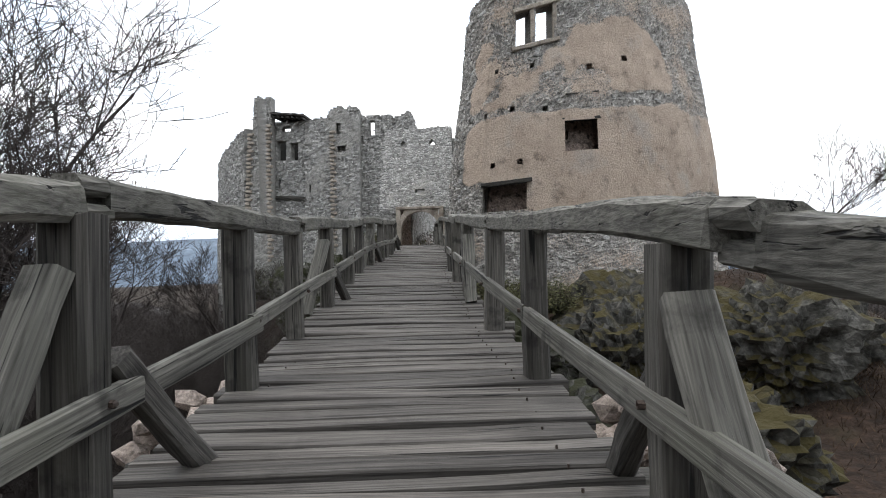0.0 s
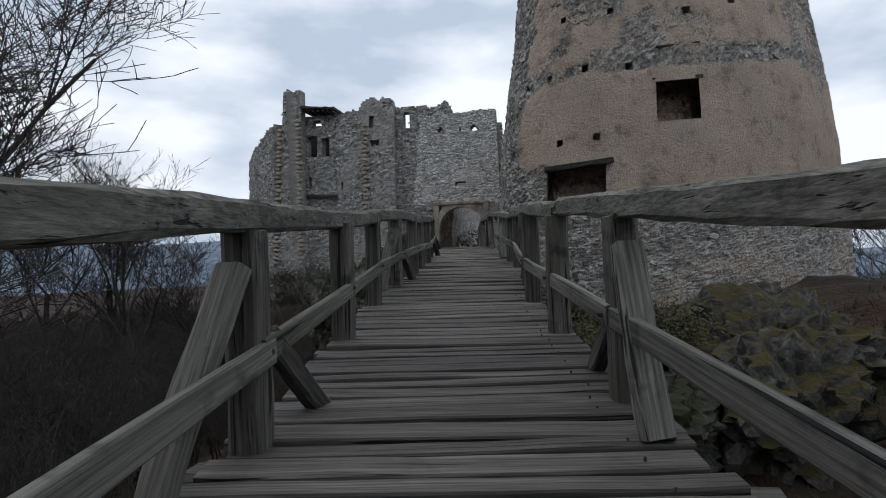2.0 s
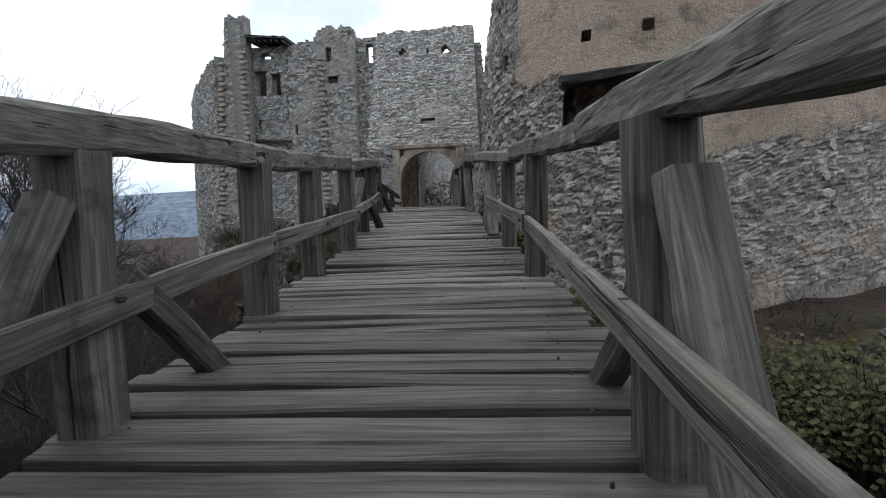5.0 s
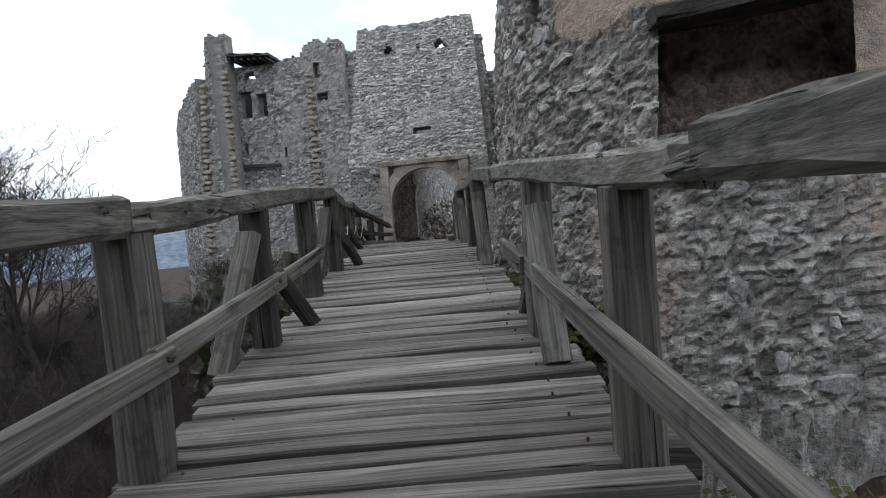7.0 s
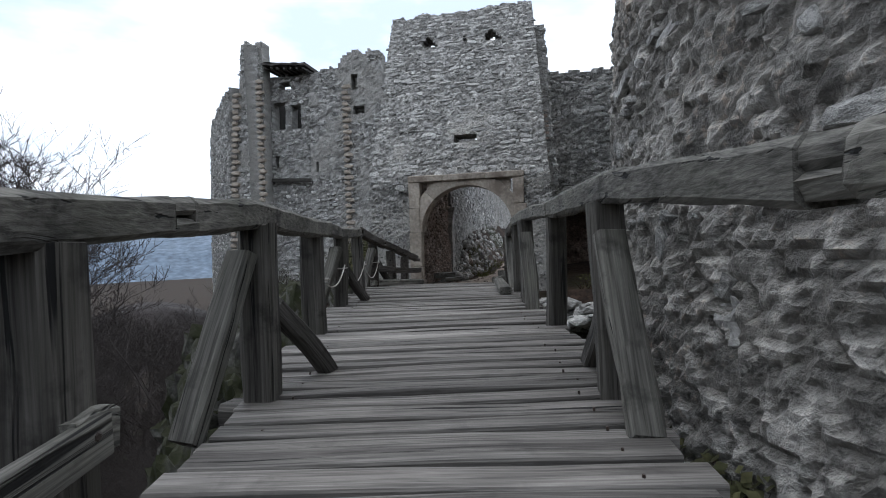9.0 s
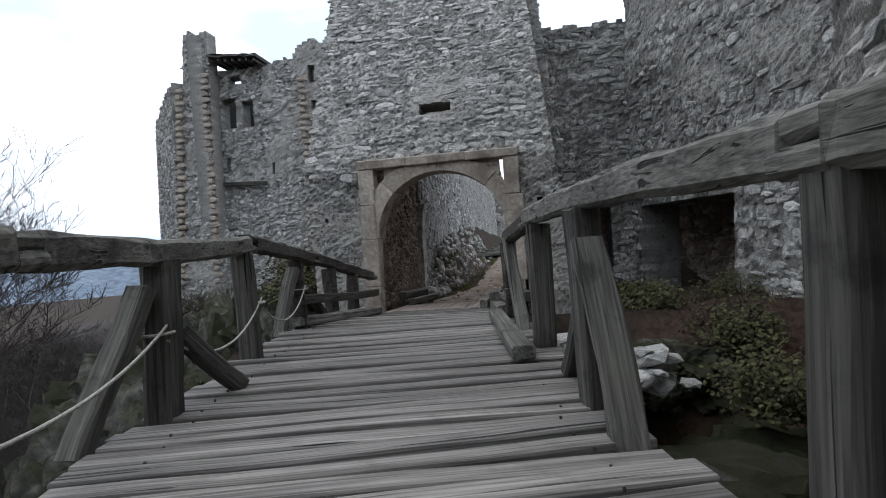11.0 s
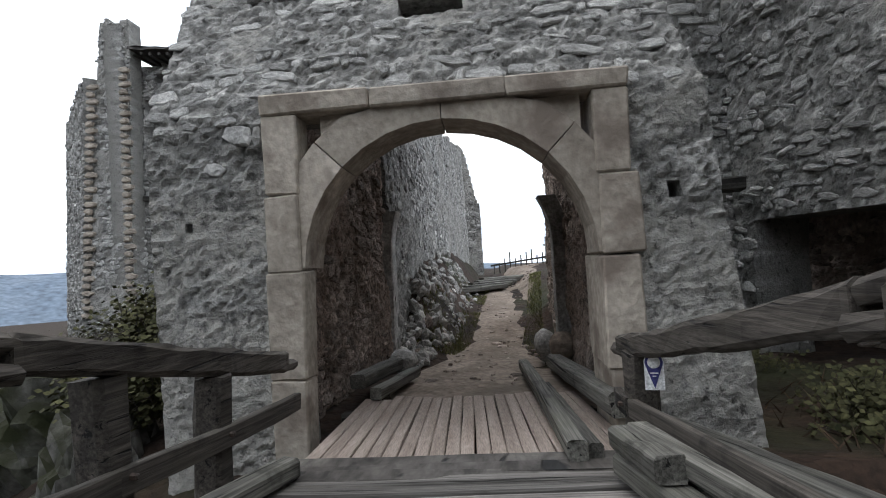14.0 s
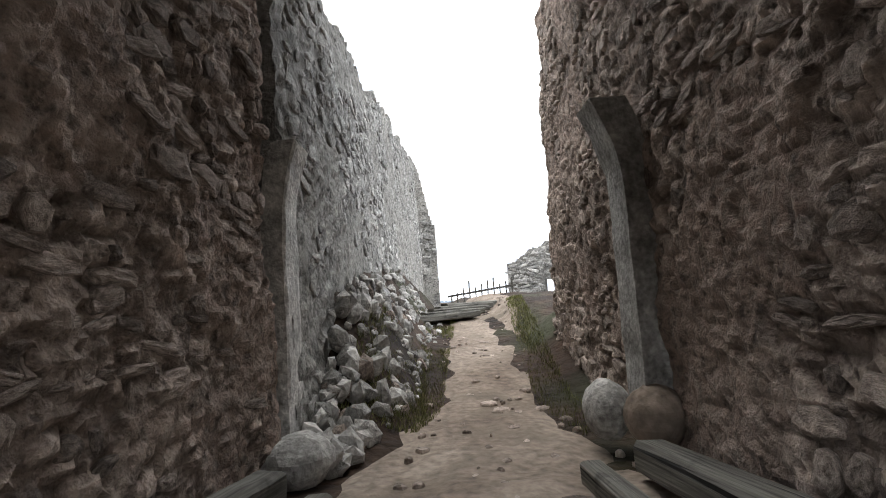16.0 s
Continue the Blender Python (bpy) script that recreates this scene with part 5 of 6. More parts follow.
# ---- rubble along the left of the path ----
rub = thing("rubble_heap", "tumbled pale limestone rubble against the passage wall", "rubble")
rr = random.Random(31)
heap = [rock_mesh((1, 1, 1), 40 + k, STONE, "stone", 1, 0.5) for k in range(6)]
heap_dark = [rock_mesh((1, 1, 1), 40 + k, STONE_DARK, "stone", 1, 0.5) for k in range(6)]
rv, rf, rn = [], [], 0
for k in range(520):
    yy = 34.5 + 9 * rr.random() ** 1.4
    x = -3.25 + (pc(yy) - pw(yy) + 3.2) * rr.random() ** 1.1
    s = rr.choice((0.03, 0.045, 0.06, 0.08, 0.11)) * (1 if x < -2.7 else 0.75)
    z = ground_z(x, yy) + s * 0.3 + (0.25 * max(0, -2.85 - x) if yy < 36 else 0)
    m = Matrix.Translation((x, yy, z)) @ Euler((rr.uniform(0, 6), rr.uniform(0, 6), rr.uniform(0, 6))).to_matrix().to_4x4() @ Matrix.Diagonal((s * rr.uniform(0.8, 1.7), s, s * rr.uniform(0.5, 0.9), 1))
    if k < 200:
        part("stone", (heap if k % 3 else heap_dark)[k % 6], rub, m=m)
    else:
        me = heap[k % 6]
        vs = np.array([v.co[:] for v in me.vertices])
        mm = np.array(m)
        rv.append(vs @ mm[:3, :3].T + mm[:3, 3])
        rf += [tuple(i + rn for i in p.vertices) for p in me.polygons]
        rn += len(vs)
tagged(part("gravel", mesh_from("gravel", np.concatenate(rv), rf, STONE_I), rub), kind="stuff")
for k in range(5):
    a = (-2.75 + 0.15 * k, 41.0 + 0.5 * k, 1.95 + 0.05 * k)
    beam_thing(a, (a[0] + 1.3, a[1] + 1.6, a[2] + 0.02), 0.2, 0.13, 950 + k, "stacked grey boards beside the path", group="board stack")
fence = thing("far_fence", "low dark wooden fence across the castle yard", "fence")
for k in range(11):
    x = -1.6 + 0.32 * k
    part("picket", post_mesh(0.7 + 0.13 * ((k * 5) % 4), 0.07, k, WOOD_POST, "picket"), fence, m=Matrix.Translation((x, 58.5, ground_z(x, 58.5) - 0.15)))
part("rail", rough_beam(3.6, 0.06, 0.1, 2, WOOD_DARK, name="rail"), fence, m=along((-1.8, 58.45, ground_z(-1.7, 58.5) + 0.5), (1.8, 58.45, ground_z(1.7, 58.5) + 0.5)))

# ---- crags ----
CRAGS = ((3.6, 17.0, -1.9, 1.5, 1.0, 1.2), (2.7, 18.6, -1.6, 1.1, 0.9, 1.1), (1.6, 20.6, -0.7, 1.0, 1.6, 1.5), (1.3, 24.0, -0.5, 1.0, 1.8, 1.3), (2.6, 27.5, -0.9, 2.0, 2.0, 1.2),
         (6.3, 16.0, -1.0, 2.0, 1.5, 1.3), (8.3, 11.6, -0.9, 1.35, 1.4, 1.5), (5.6, 14.4, -1.5, 1.4, 1.4, 1.5), (0.7, 29.2, 0.5, 0.8, 0.6, 0.4), (1.3, 30.2, 0.2, 1.0, 0.8, 0.5), (10.4, 12.8, -1.7, 1.5, 1.4, 1.0), (7.0, 17.0, -0.9, 1.1, 1.0, 1.1), (5.6, 8.0, -1.5, 1.3, 1.2, 0.9),
         (-5.3, 31.6, -0.3, 0.8, 1.0, 1.5), (-5.9, 33.2, 0.0, 1.0, 1.6, 1.8), (-7.6, 34.0, -1.2, 1.5, 2.0, 2.0), (-7.0, 30.5, -2.2, 1.6, 1.8, 2.2), (-9.6, 36.5, -3.0, 1.8, 2.6, 2.8),
         (-5.2, 28.6, -2.0, 1.2, 1.4, 2.0), (-12, 42, -4.0, 2.2, 3.0, 3.6), (-18, 51, -4.0, 3.0, 3.5, 4.2), (-25, 56, -5.0, 3.0, 3.5, 4.2), (-9.0, 44, -1.5, 2.2, 3, 3), (4.4, 6.5, -1.7, 1.0, 0.9, 0.7), (3.4, 9.0, -1.6, 0.9, 0.9, 0.6), (-6.3, 27.8, -1.7, 1.4, 1.6, 2.3), (-8.2, 30.8, -1.8, 1.6, 2.0, 2.8), (-5.6, 25.4, -2.8, 1.2, 1.5, 2.0), (-3.2, 25.5, -2.0, 1.0, 1.6, 1.2), (-3.0, 21.5, -2.6, 1.0, 1.4, 1.2), (3.2, 13.5, -1.4, 1.2, 1.2, 0.9))
for k, (x, y, z, a, b, c) in enumerate(CRAGS):
    label = "mossy dark limestone crag below the castle wall" if k % 3 else "grey limestone outcrop with moss and dead grass"
    thing("crag", label, "rock", Matrix.Translation((x, y, z)) @ Matrix.Rotation(k * 1.3, 4, "Z"), "crags", me=rock_mesh((a, b, c), 60 + k, ROCK_MOSS if x > 5 else ROCK, "crag", 5 if y < 34 else 4, 0.7))
ledge_rnd = random.Random(17)
rock_ledge = thing("rubble_ledge", "broken pale limestone ledge below the deck edge", "rubble")
for k in range(70):
    t = ledge_rnd.random()
    w = ledge_rnd.uniform(0.09, 0.26)
    m = Matrix.Translation((-0.3 + 0.9 * t + ledge_rnd.uniform(-0.3, 0.3), 28.9 - 1.4 * t + ledge_rnd.uniform(-0.4, 0.4), 0.75 + 0.4 * ledge_rnd.random())) @ Euler((ledge_rnd.uniform(-0.3, 0.3), ledge_rnd.uniform(-0.3, 0.3), ledge_rnd.uniform(0, 6))).to_matrix().to_4x4() @ Matrix.Diagonal((w * 1.4, w, w * 0.45, 1))
    part("stone", heap[k % 6], rock_ledge, m=m)
white = thing("pale_outcrop", "jagged pale limestone knob against the tower foot", "rock", Matrix.Translation((0.86, 20.95, 1.93)), me=rock_mesh((0.1, 0.12, 0.15), 91, STONE, "pale_outcrop", 3, 0.7))
# rubble abutments under the first planks
for k, (x0, y0) in enumerate(((4.25, 4.9), (0.35, 5.0), (3.9, 1.8), (0.9, 1.6))):
    ab = thing("abutment", "loose dry-stone abutment under the bridge edge", "masonry", kind="structure")
    ar = random.Random(k)
    for i in range(70):
        s = ar.uniform(0.08, 0.17)
        px, py_, = x0 + ar.uniform(-0.55, 0.55), y0 + ar.uniform(-0.8, 0.8)
        m = Matrix.Translation((px, py_, -1.8 + 1.75 * (i / 70))) @ Euler((ar.uniform(-0.3, 0.3), ar.uniform(-0.3, 0.3), ar.uniform(0, 6))).to_matrix().to_4x4() @ Matrix.Diagonal((s * 1.7, s * 1.3, s * 0.9, 1))
        part("stone", heap_dark[i % 6], ab, m=m)


# ---- bare trees ----
def tube(verts, faces, a, b, ra, rb, sides):
    d = (b - a)
    if d.length < 1e-5:
        return
    z = d.normalized()
    x = z.orthogonal().normalized()
    y = z.cross(x)
    base = len(verts)
    for p, r in ((a, ra), (b, rb)):
        for i in range(sides):
            t = 2 * math.pi * i / sides
            verts.append(p + x * (r * math.cos(t)) + y * (r * math.sin(t)))
    for i in range(sides):
        faces.append((base + i, base + (i + 1) % sides, base + sides + (i + 1) % sides, base + sides + i))


def bare_tree(seed, height, spread=0.7, levels=5, twigs=2, thin=0.007):
    rnd = random.Random(seed)
    tv, tf, cv, cf = [], [], [], []

    def grow(p, d, length, r, level):
        steps = 4 if level < 2 else 3
        for i in range(steps):
            d2 = (d + Vector((rnd.uniform(-1, 1), rnd.uniform(-1, 1), rnd.uniform(-0.5, 0.9))) * 0.17).normalized()
            q = p + d2 * (length / steps)
            r2 = r * (0.86 if level < 2 else 0.78)
            if level < 2:
                tube(tv, tf, p, q, r, r2, 7)
            else:
                tube(cv, cf, p, q, max(r, thin), max(r2, thin * 0.75), 3 if level > 2 else 5)
            if level < levels and (i > 0 or level > 0):
                for _ in range(twigs if level > 0 else 2):
                    side = Vector((rnd.uniform(-1, 1), rnd.uniform(-1, 1), rnd.uniform(-0.25, 0.7))).normalized()
                    nd = (d2 * (1 - spread * 0.6) + side * spread).normalized()
                    if rnd.random() < 0.8:
                        grow(q, nd, length * rnd.uniform(0.45, 0.68), r2 * 0.55, level + 1)
            p, d, r = q, d2, r2
    grow(Vector((0, 0, 0)), Vector((rnd.uniform(-0.05, 0.05), rnd.uniform(-0.05, 0.05), 1)), height * 0.62, height * 0.017, 0)
    return mesh_from("trunk", tv, tf, BARK, True), mesh_from("crown", cv, cf, BARK)


def tree_thing(label, m, meshes, group):
    ob = thing("tree", label, "tree", m, group)
    part("trunk", meshes[0], ob)
    part("crown", meshes[1], ob, "fine bare twigs")
    return ob


TREES = [bare_tree(s, 10.0, sp) for s, sp in ((3, 0.75), (8, 0.6), (15, 0.7), (21, 0.55))]
TREES += [bare_tree(s, 10.0, sp, thin=0.0085) for s, sp in ((31, 0.6), (34, 0.66), (38, 0.58))]
trn = random.Random(4)
for x, y, s, k in ((-12.2, 14.6, 1.6, 0), (-11.8, 12.4, 1.55, 4), (-13.2, 13.2, 1.7, 5), (-13.5, 10.5, 1.5, 2), (-10.6, 8.5, 1.0, 1), (-38.8, 53, 2.45, 5), (-45, 55, 2.5, 4), (-47, 50, 2.4, 6), (21.3, 41, 1.55, 3), (33, 46, 1.5, 1)):
    tree_thing("tall leafless tree with fine grey branches", Matrix.Translation((x, y, ground_z(x, y) - 0.3)) @ Matrix.Rotation(trn.uniform(0, 6), 4, "Z") @ Matrix.Scale(s, 4), TREES[k], "bare trees")
for k in range(110):
    x, y = -6.5 - 40 * trn.random() ** 1.6, trn.uniform(1, 40)
    if y > 23 and x > -20:
        continue
    s = trn.uniform(0.35, 0.6) if x > -14 else trn.uniform(0.55, 0.95)
    tree_thing("thin leafless tree on the ravine slope", Matrix.Translation((x, y, ground_z(x, y) - 0.3)) @ Matrix.Rotation(trn.uniform(0, 6), 4, "Z") @ Matrix.Scale(s, 4), TREES[trn.randrange(4)], "slope trees")
for k in range(70):
    x, y = -9.5 - 22 * trn.random(), trn.uniform(20, 43)
    s = trn.uniform(0.28, 0.42) if x > -16 else trn.uniform(0.4, 0.58)
    tree_thing("thin leafless tree below the castle rock", Matrix.Translation((x, y, ground_z(x, y) - 0.3)) @ Matrix.Rotation(trn.uniform(0, 6), 4, "Z") @ Matrix.Scale(s, 4), TREES[trn.randrange(4)], "slope trees")
for k in range(120):
    y = trn.uniform(34, 95)
    x = -0.7 * (y - 18) - 4 - trn.uniform(0, 0.9) * (y - 10)
    s = min(1.0, max(0.3, (1.2 - ground_z(x, y)) * 0.085 * trn.uniform(0.5, 0.95)))
    tree_thing("leafless tree in the woods beyond the castle rock", Matrix.Translation((x, y, ground_z(x, y) - 0.3)) @ Matrix.Rotation(trn.uniform(0, 6), 4, "Z") @ Matrix.Scale(s, 4), TREES[trn.randrange(4)], "valley trees")
for k in range(30):
    x, y = trn.uniform(15, 60), trn.uniform(8, 46)
    s = trn.uniform(0.45, 0.8)
    tree_thing("thin leafless tree on the far bank", Matrix.Translation((x, y, ground_z(x, y) - 0.3)) @ Matrix.Rotation(trn.uniform(0, 6), 4, "Z") @ Matrix.Scale(s, 4), TREES[trn.randrange(4)], "bank trees")


def pine_tree(seed, height):
    rnd = random.Random(seed)
    tv, tf, nv, nf = [], [], [], []
    tube(tv, tf, Vector((0, 0, 0)), Vector((0.1, 0, height)), height * 0.018, 0.03, 7)
    for i in range(150):
        t = rnd.uniform(0.42, 1.0)
        a = rnd.uniform(0, 6.28)
        L = (1.05 - t) * height * 0.3 + 0.25
        p = Vector((0.1 * t, 0, height * t))
        q = p + Vector((math.cos(a) * L, math.sin(a) * L, rnd.uniform(-0.2, 0.35)))
        tube(tv, tf, p, q, 0.035, 0.012, 3)
        for _ in range(11):
            c = p.lerp(q, rnd.uniform(0.35, 1.05)) + Vector((rnd.uniform(-1, 1), rnd.uniform(-1, 1), rnd.uniform(-0.5, 0.7))) * 0.22
            b = len(nv)
            s = rnd.uniform(0.08, 0.17)
            e1 = Vector((rnd.uniform(-1, 1), rnd.uniform(-1, 1), rnd.uniform(-1, 1))).normalized() * s
            e2 = e1.orthogonal().normalized() * s * 0.35
            nv += [c - e1, c + e2, c + e1, c - e2]
            nf.append((b, b + 1, b + 2, b + 3))
    return mesh_from("trunk", tv, tf, BARK, True), mesh_from("crown", nv, nf, PINE)


PINES = [pine_tree(2, 7.5), pine_tree(5, 6.5)]
for k, (x, y, s) in enumerate(((24.2, 40.0, 1.35), (26.0, 41.0, 1.25), (31.0, 42.0, 1.5), (28.5, 44.5, 1.4))):
    ob = thing("pine_tree", "slender dark green pine on the far bank", "tree", Matrix.Translation((x, y, ground_z(x, y) - 0.2)) @ Matrix.Rotation(k * 2, 4, "Z") @ Matrix.Scale(s, 4), "pines")
    part("trunk", PINES[k % 2][0], ob)
    part("crown", PINES[k % 2][1], ob, "dark green needles")


# ---- shrubs, grass, ivy ----
def blades(count, spot, size, seed, spread=0.5):
    rnd = random.Random(seed)
    v, f = [], []
    for _ in range(count):
        s = spot(rnd)
        if s is None:
            continue
        p, h = Vector(s[:3]), size * rnd.uniform(0.5, 1.3)
        a = rnd.uniform(0, 6.28)
        side = Vector((math.cos(a), math.sin(a), 0)) * size * 0.07
        tip = p + Vector((rnd.uniform(-1, 1) * spread * h, rnd.uniform(-1, 1) * spread * h, h))
        b = len(v)
        v += [p - side, p + side, tip]
        f.append((b, b + 1, b + 2))
    return v, f


def grass_patch(name, label, count, spot, size, seed, mat, spread=0.5):
    v, f = blades(count, spot, size, seed, spread)
    thing(name, label, "grass", kind="stuff", me=mesh_from(name, v, f, mat))


def verge_left(r):
    y = 35.3 + 10 * r.random()
    x = pc(y) - pw(y) + 0.2 - 0.8 * r.random() ** 1.3
    if fbm(x, y, 3, 0.8) < -0.25:
        return None
    return x, y, ground_z(x, y)


def verge_right(r):
    y = 35.0 + 9 * r.random()
    x = pc(y) + pw(y) - 0.12 + 0.35 * r.random()
    return x, y, ground_z(x, y)


grass_patch("verge_grass", "short green grass along the path edge", 15000, verge_left, 0.075, 1, GRASS)
grass_patch("verge_grass", "short green grass along the path edge", 3500, verge_right, 0.075, 2, GRASS)


def mound(r):
    x, y = r.gauss(9.4, 1.8), r.gauss(13.0, 2.0)
    return x, y, ground_z(x, y) - 0.02


grass_patch("dry_grass", "dry yellow-green grass on the mound", 9000, mound, 0.16, 3, SCRUB, 0.9)


def litter(r):
    x = r.uniform(-9, 6)
    y = r.uniform(1, 33)
    if y > 29.5 and x < 0.4:
        return None
    d = x - mid(y)
    if abs(d) < 0.6 or (d > 0 and r.random() < 0.6):
        return None
    return x, y, ground_z(x, y)


grass_patch("ravine_scrub", "brown dead brush on the ravine slopes", 40000, litter, 0.17, 4, SCRUB, 1.1)


def shrub(seed, label, m, mat, size, twigs=200, leaves=0, leafmat=None, group="shrubs"):
    rnd = random.Random(seed)
    v, f, lv, lf = [], [], [], []
    for _ in range(twigs):
        a = rnd.uniform(0, 6.28)
        p = Vector((rnd.gauss(0, 0.15), rnd.gauss(0, 0.15), 0)) * size
        d = Vector((math.cos(a) * 0.6, math.sin(a) * 0.6, rnd.uniform(0.4, 1.2))).normalized()
        for _k in range(4):
            d = (d + Vector((rnd.uniform(-1, 1), rnd.uniform(-1, 1), rnd.uniform(-0.6, 0.6))) * 0.4).normalized()
            q = p + d * size * rnd.uniform(0.15, 0.3)
            tube(v, f, p, q, 0.006 * size, 0.004 * size, 3)
            p = q
            for _l in range(leaves):
                c = q + Vector((rnd.uniform(-1, 1), rnd.uniform(-1, 1), rnd.uniform(-1, 1))) * 0.12 * size
                e1 = Vector((rnd.uniform(-1, 1), rnd.uniform(-1, 1), rnd.uniform(-0.4, 0.4))).normalized() * 0.035
                e2 = e1.orthogonal().normalized() * 0.024
                b = len(lv)
                lv += [c - e1, c - e2, c + e1, c + e2]
                lf.append((b, b + 1, b + 2, b + 3))
    ob = thing("shrub", label, "shrub", m, group)
    part("twig_frame", mesh_from("twig_frame", v, f, mat), ob)
    if lv:
        part("foliage", mesh_from("foliage", lv, lf, leafmat), ob)


for k, (x, y, s) in enumerate(((-1.2, 4.0, 2.6), (-3.2, 6.0, 2.6), (-1.9, 2.6, 2.4), (-2.4, 4.6, 2.8))):
    shrub(k, "tangled shrub with last yellow autumn leaves", Matrix.Translation((x, y, ground_z(x, y) - 0.1)), BARK, s, 170, 2, LEAF)
for k, (x, y, s) in enumerate(((-4.5, 9, 2.0), (-5.5, 13, 2.2), (-4.2, 17, 1.5), (-6.5, 20, 1.6), (-5.0, 23, 1.0), (-9, 17, 2.6), (-7, 5, 2.4))):
    shrub(20 + k, "leafless brown thicket on the ravine slope", Matrix.Translation((x, y, ground_z(x, y) - 0.1)), BARK, s, 220)
for k, (x, y, z, s) in enumerate(((-5.2, 31.6, 1.3, 0.8), (-5.8, 33.0, 1.7, 0.9), (-7.4, 34, -0.6, 1.2), (-5.4, 34.5, 1.8, 0.9), (1.0, 33.6, 0.6, 0.8), (1.2, 31.4, 0.9, 0.7), (2.2, 30.2, 0.5, 0.8), (2.0, 28.4, 0.2, 0.8), (3.0, 31.8, 0.8, 0.9), (-6.6, 30.0, -0.6, 1.0), (-4.9, 29.2, -0.9, 0.9), (-8.5, 36, -1.0, 1.6), (0.95, 20.2, 0.85, 0.5), (0.75, 20.8, 0.85, 0.48), (0.55, 21.5, 0.9, 0.42), (1.3, 19.4, 0.7, 0.5), (0.45, 22.4, 0.8, 0.34), (2.4, 15.1, -0.9, 0.9), (2.9, 14.5, -0.9, 0.9), (3.4, 15.7, -0.5, 0.9), (2.5, 16.5, -0.4, 0.8), (4.1, 15.0, -0.5, 0.9), (2.2, 17.4, -0.1, 0.6), (-10.5, 41, -1.0, 2.0), (-14, 47, -1.6, 2.4), (-20, 52.5, -1.5, 2.6), (-26, 57, -2.0, 2.6))):
    shrub(50 + k, "dark evergreen scrub and ivy clinging to the rock", Matrix.Translation((x, y, z)), BARK, s, 170, 5, IVY)

# ---- wire rope along the left posts ----
def swept(pts, r, sides=6):
    verts, faces = [], []
    for i, p in enumerate(pts):
        d = (pts[min(i + 1, len(pts) - 1)] - pts[max(i - 1, 0)]).normalized()
        x = d.cross(Vector((0, 0, 1))).normalized()
        y = d.cross(x)
        for k in range(sides):
            t = 2 * math.pi * k / sides
            verts.append(p + x * (r * math.cos(t)) + y * (r * math.sin(t)))
    for i in range(len(pts) - 1):
        for k in range(sides):
            faces.append((i * sides + k, i * sides + (k + 1) % sides, (i + 1) * sides + (k + 1) % sides, (i + 1) * sides + k))
    return mesh_from("span", verts, faces, ROPE, True)


def rope_between(a, b, sag):
    return swept([Vector(a).lerp(Vector(b), i / 14) - Vector((0, 0, sag * 4 * (i / 14) * (1 - i / 14))) for i in range(15)], 0.008)


rope = thing("rope", "thin sagging pale rope tied between railing posts", "rope")
edge_l = lambda y: mid(y) - half(y) + 0.1
for a, b, sag in ((22.73, 24.44, 0.12), (24.44, 26.2, 0.22), (26.2, 28.02, 0.25)):
    part("span", rope_between((edge_l(a), a, deck(a) + 0.42), (edge_l(b), b, deck(b) + 0.5), sag), rope)
for yk in (22.73, 24.44, 26.2, 28.02):
    pts = [Vector((edge_l(yk) - 0.08 + 0.1 * math.cos(t), yk + 0.1 * math.sin(t), deck(yk) + 0.46)) for t in np.linspace(0, 6.283, 13)]
    part("knot", swept(pts, 0.009), rope)

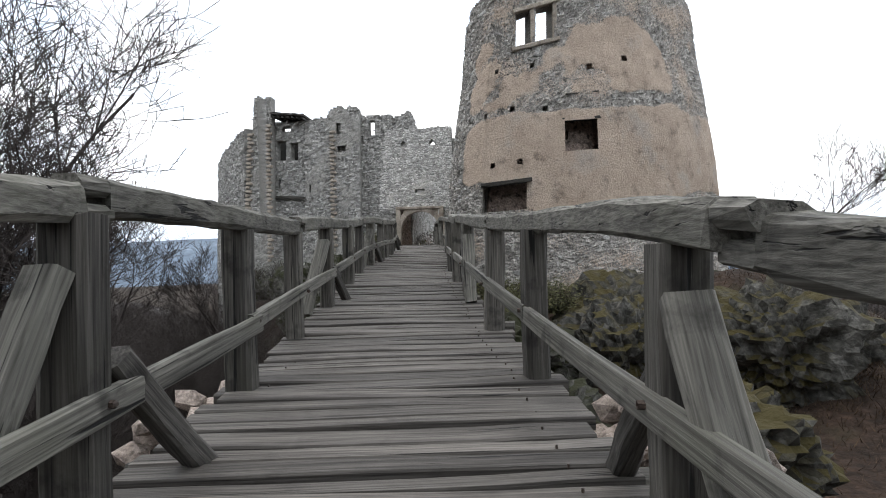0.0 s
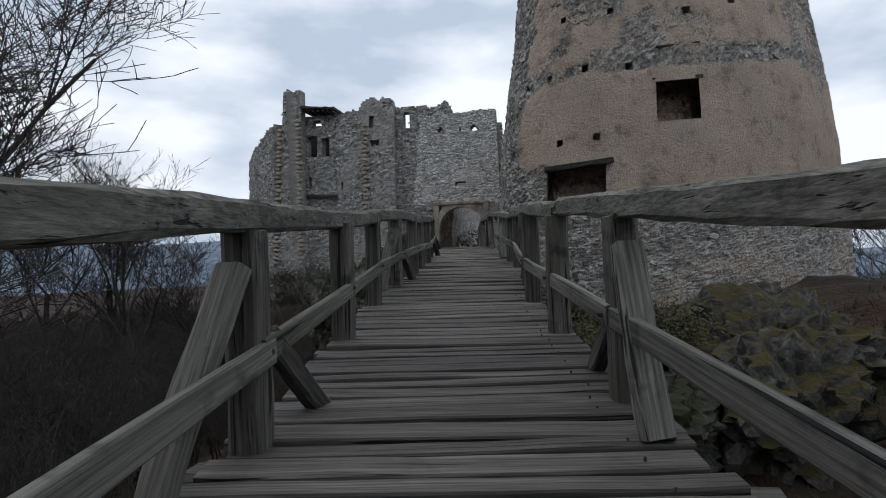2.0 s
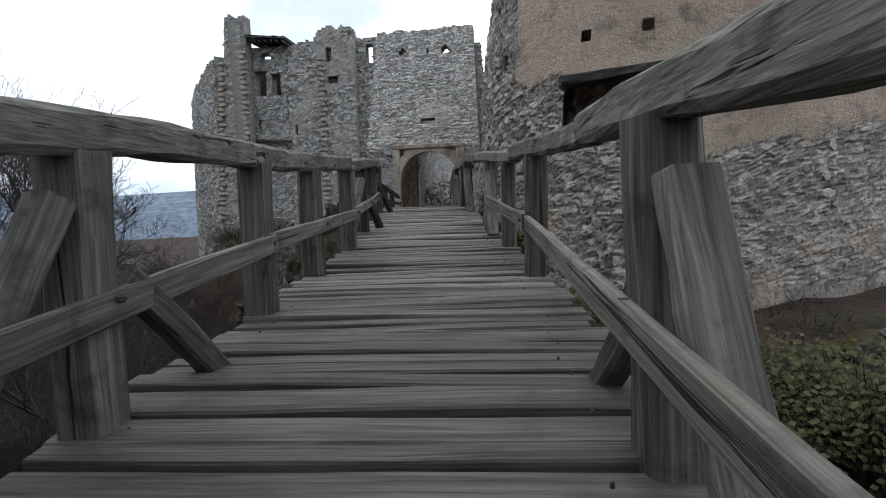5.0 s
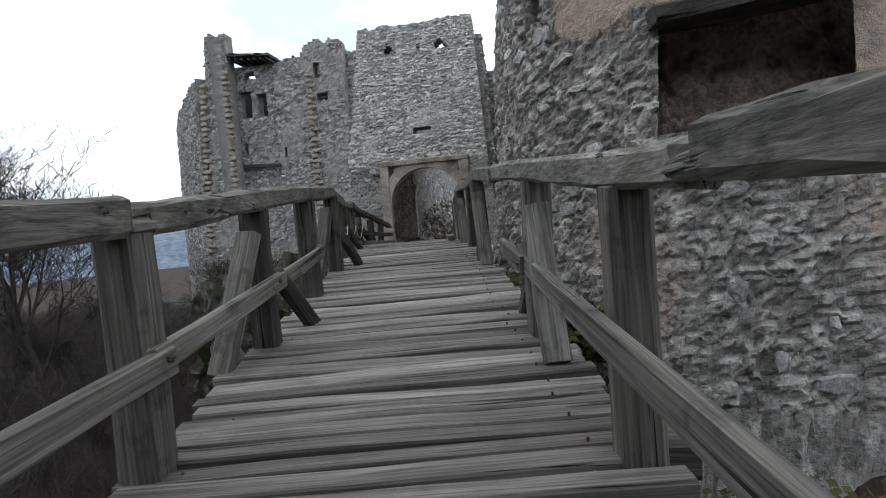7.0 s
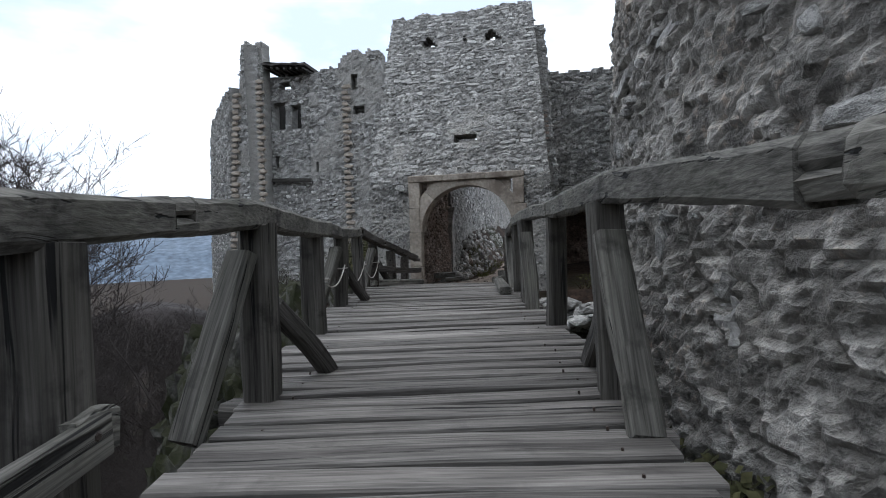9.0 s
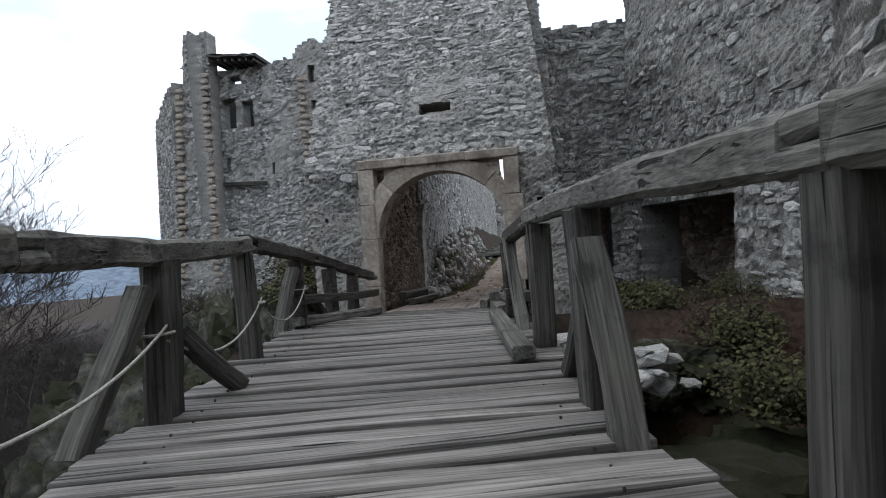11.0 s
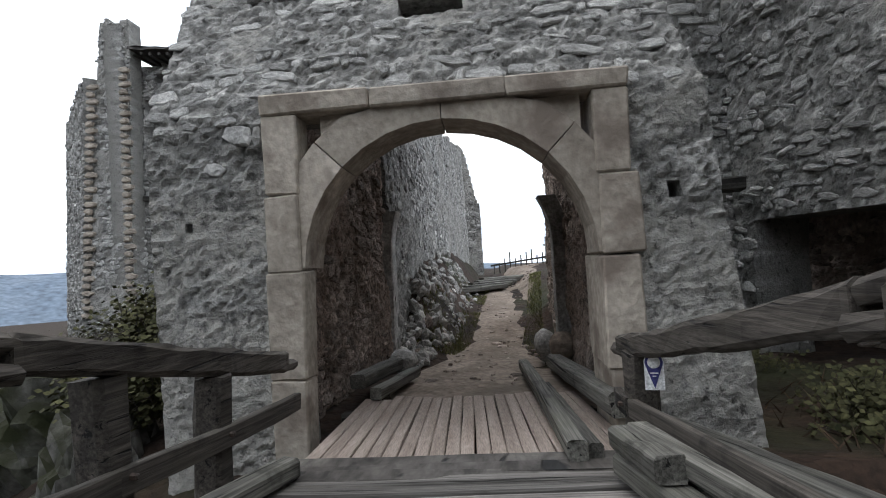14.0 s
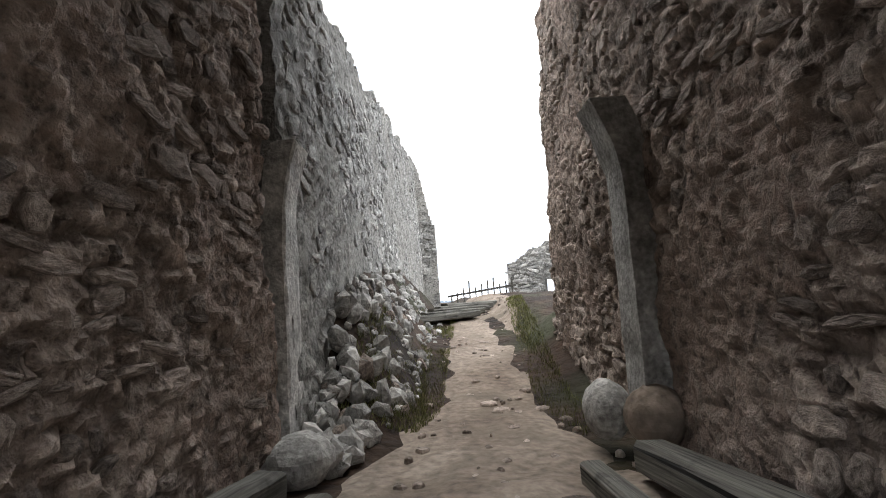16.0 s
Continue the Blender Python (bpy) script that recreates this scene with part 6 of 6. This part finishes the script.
# ---- trail sign on the right post ----
sign = thing("trail_sign", "small white sign with a navy pin-shaped marking", "sign", Matrix.Translation((-1.0, 30.02, 1.91)) @ Matrix.Rotation(-0.25, 4, "Z") @ Matrix.Scale(0.62, 4))
bw, bh = 0.085, 0.17


def flat_piece(name, outline, y, mat, parent, thick=0.004):
    n = len(outline)
    v = [(x, y, z) for x, z in outline] + [(x, y + thick, z) for x, z in outline]
    f = [tuple(range(n)), tuple(range(2 * n - 1, n - 1, -1))] + [(i, n + i, n + (i + 1) % n, (i + 1) % n) for i in range(n)]
    part(name, mesh_from(name, v, f, mat), parent)


flat_piece("board", [(-bw, -bh), (bw, -bh), (bw, bh * 0.4)] + [(bw * math.cos(t), bh * 0.5 + bw * math.sin(t)) for t in np.linspace(0.2, 2.94, 9)] + [(-bw, bh * 0.4)], 0, SIGN_WHITE, sign, 0.006)
flat_piece("pin_shape", [(0, -bh * 0.92)] + [(bw * 0.93 * math.cos(t), bh * 0.5 + bw * 0.93 * math.sin(t)) for t in np.linspace(-0.5, 3.64, 16)], -0.005, SIGN_BLUE, sign)
flat_piece("pale_disc", [(bw * 0.66 * math.cos(t), bh * 0.5 + bw * 0.66 * math.sin(t)) for t in np.linspace(0, 6.0, 18)], -0.01, SIGN_WHITE, sign)
flat_piece("text_bar", [(-0.035, -0.02), (0.035, -0.02), (0.035, -0.008), (-0.035, -0.008)], -0.01, SIGN_WHITE, sign)
flat_piece("text_bar", [(-0.016, -0.045), (0.016, -0.045), (0.016, -0.037), (-0.016, -0.037)], -0.01, SIGN_WHITE, sign)
# iron nail heads on the planks along both edges
nails = thing("nail_row", "rusty iron nail heads in the deck planks", "nails", kind="stuff")
nv, nf = [], []
nr = random.Random(6)
yy = -1.0
while yy < 29.6:
    for sx in (-0.82, 0.8):
        x = mid(yy) + sx * half(yy) + nr.uniform(-0.03, 0.03)
        tube(nv, nf, Vector((x, yy, deck(yy) - 0.01)), Vector((x, yy, deck(yy) + 0.007)), 0.007, 0.006, 6)
        nf.append(tuple(range(len(nv) - 6, len(nv))))
    yy += nr.uniform(0.15, 0.24)
part("nail_heads", mesh_from("nail_heads", nv, nf, IRON), nails, kind="stuff")
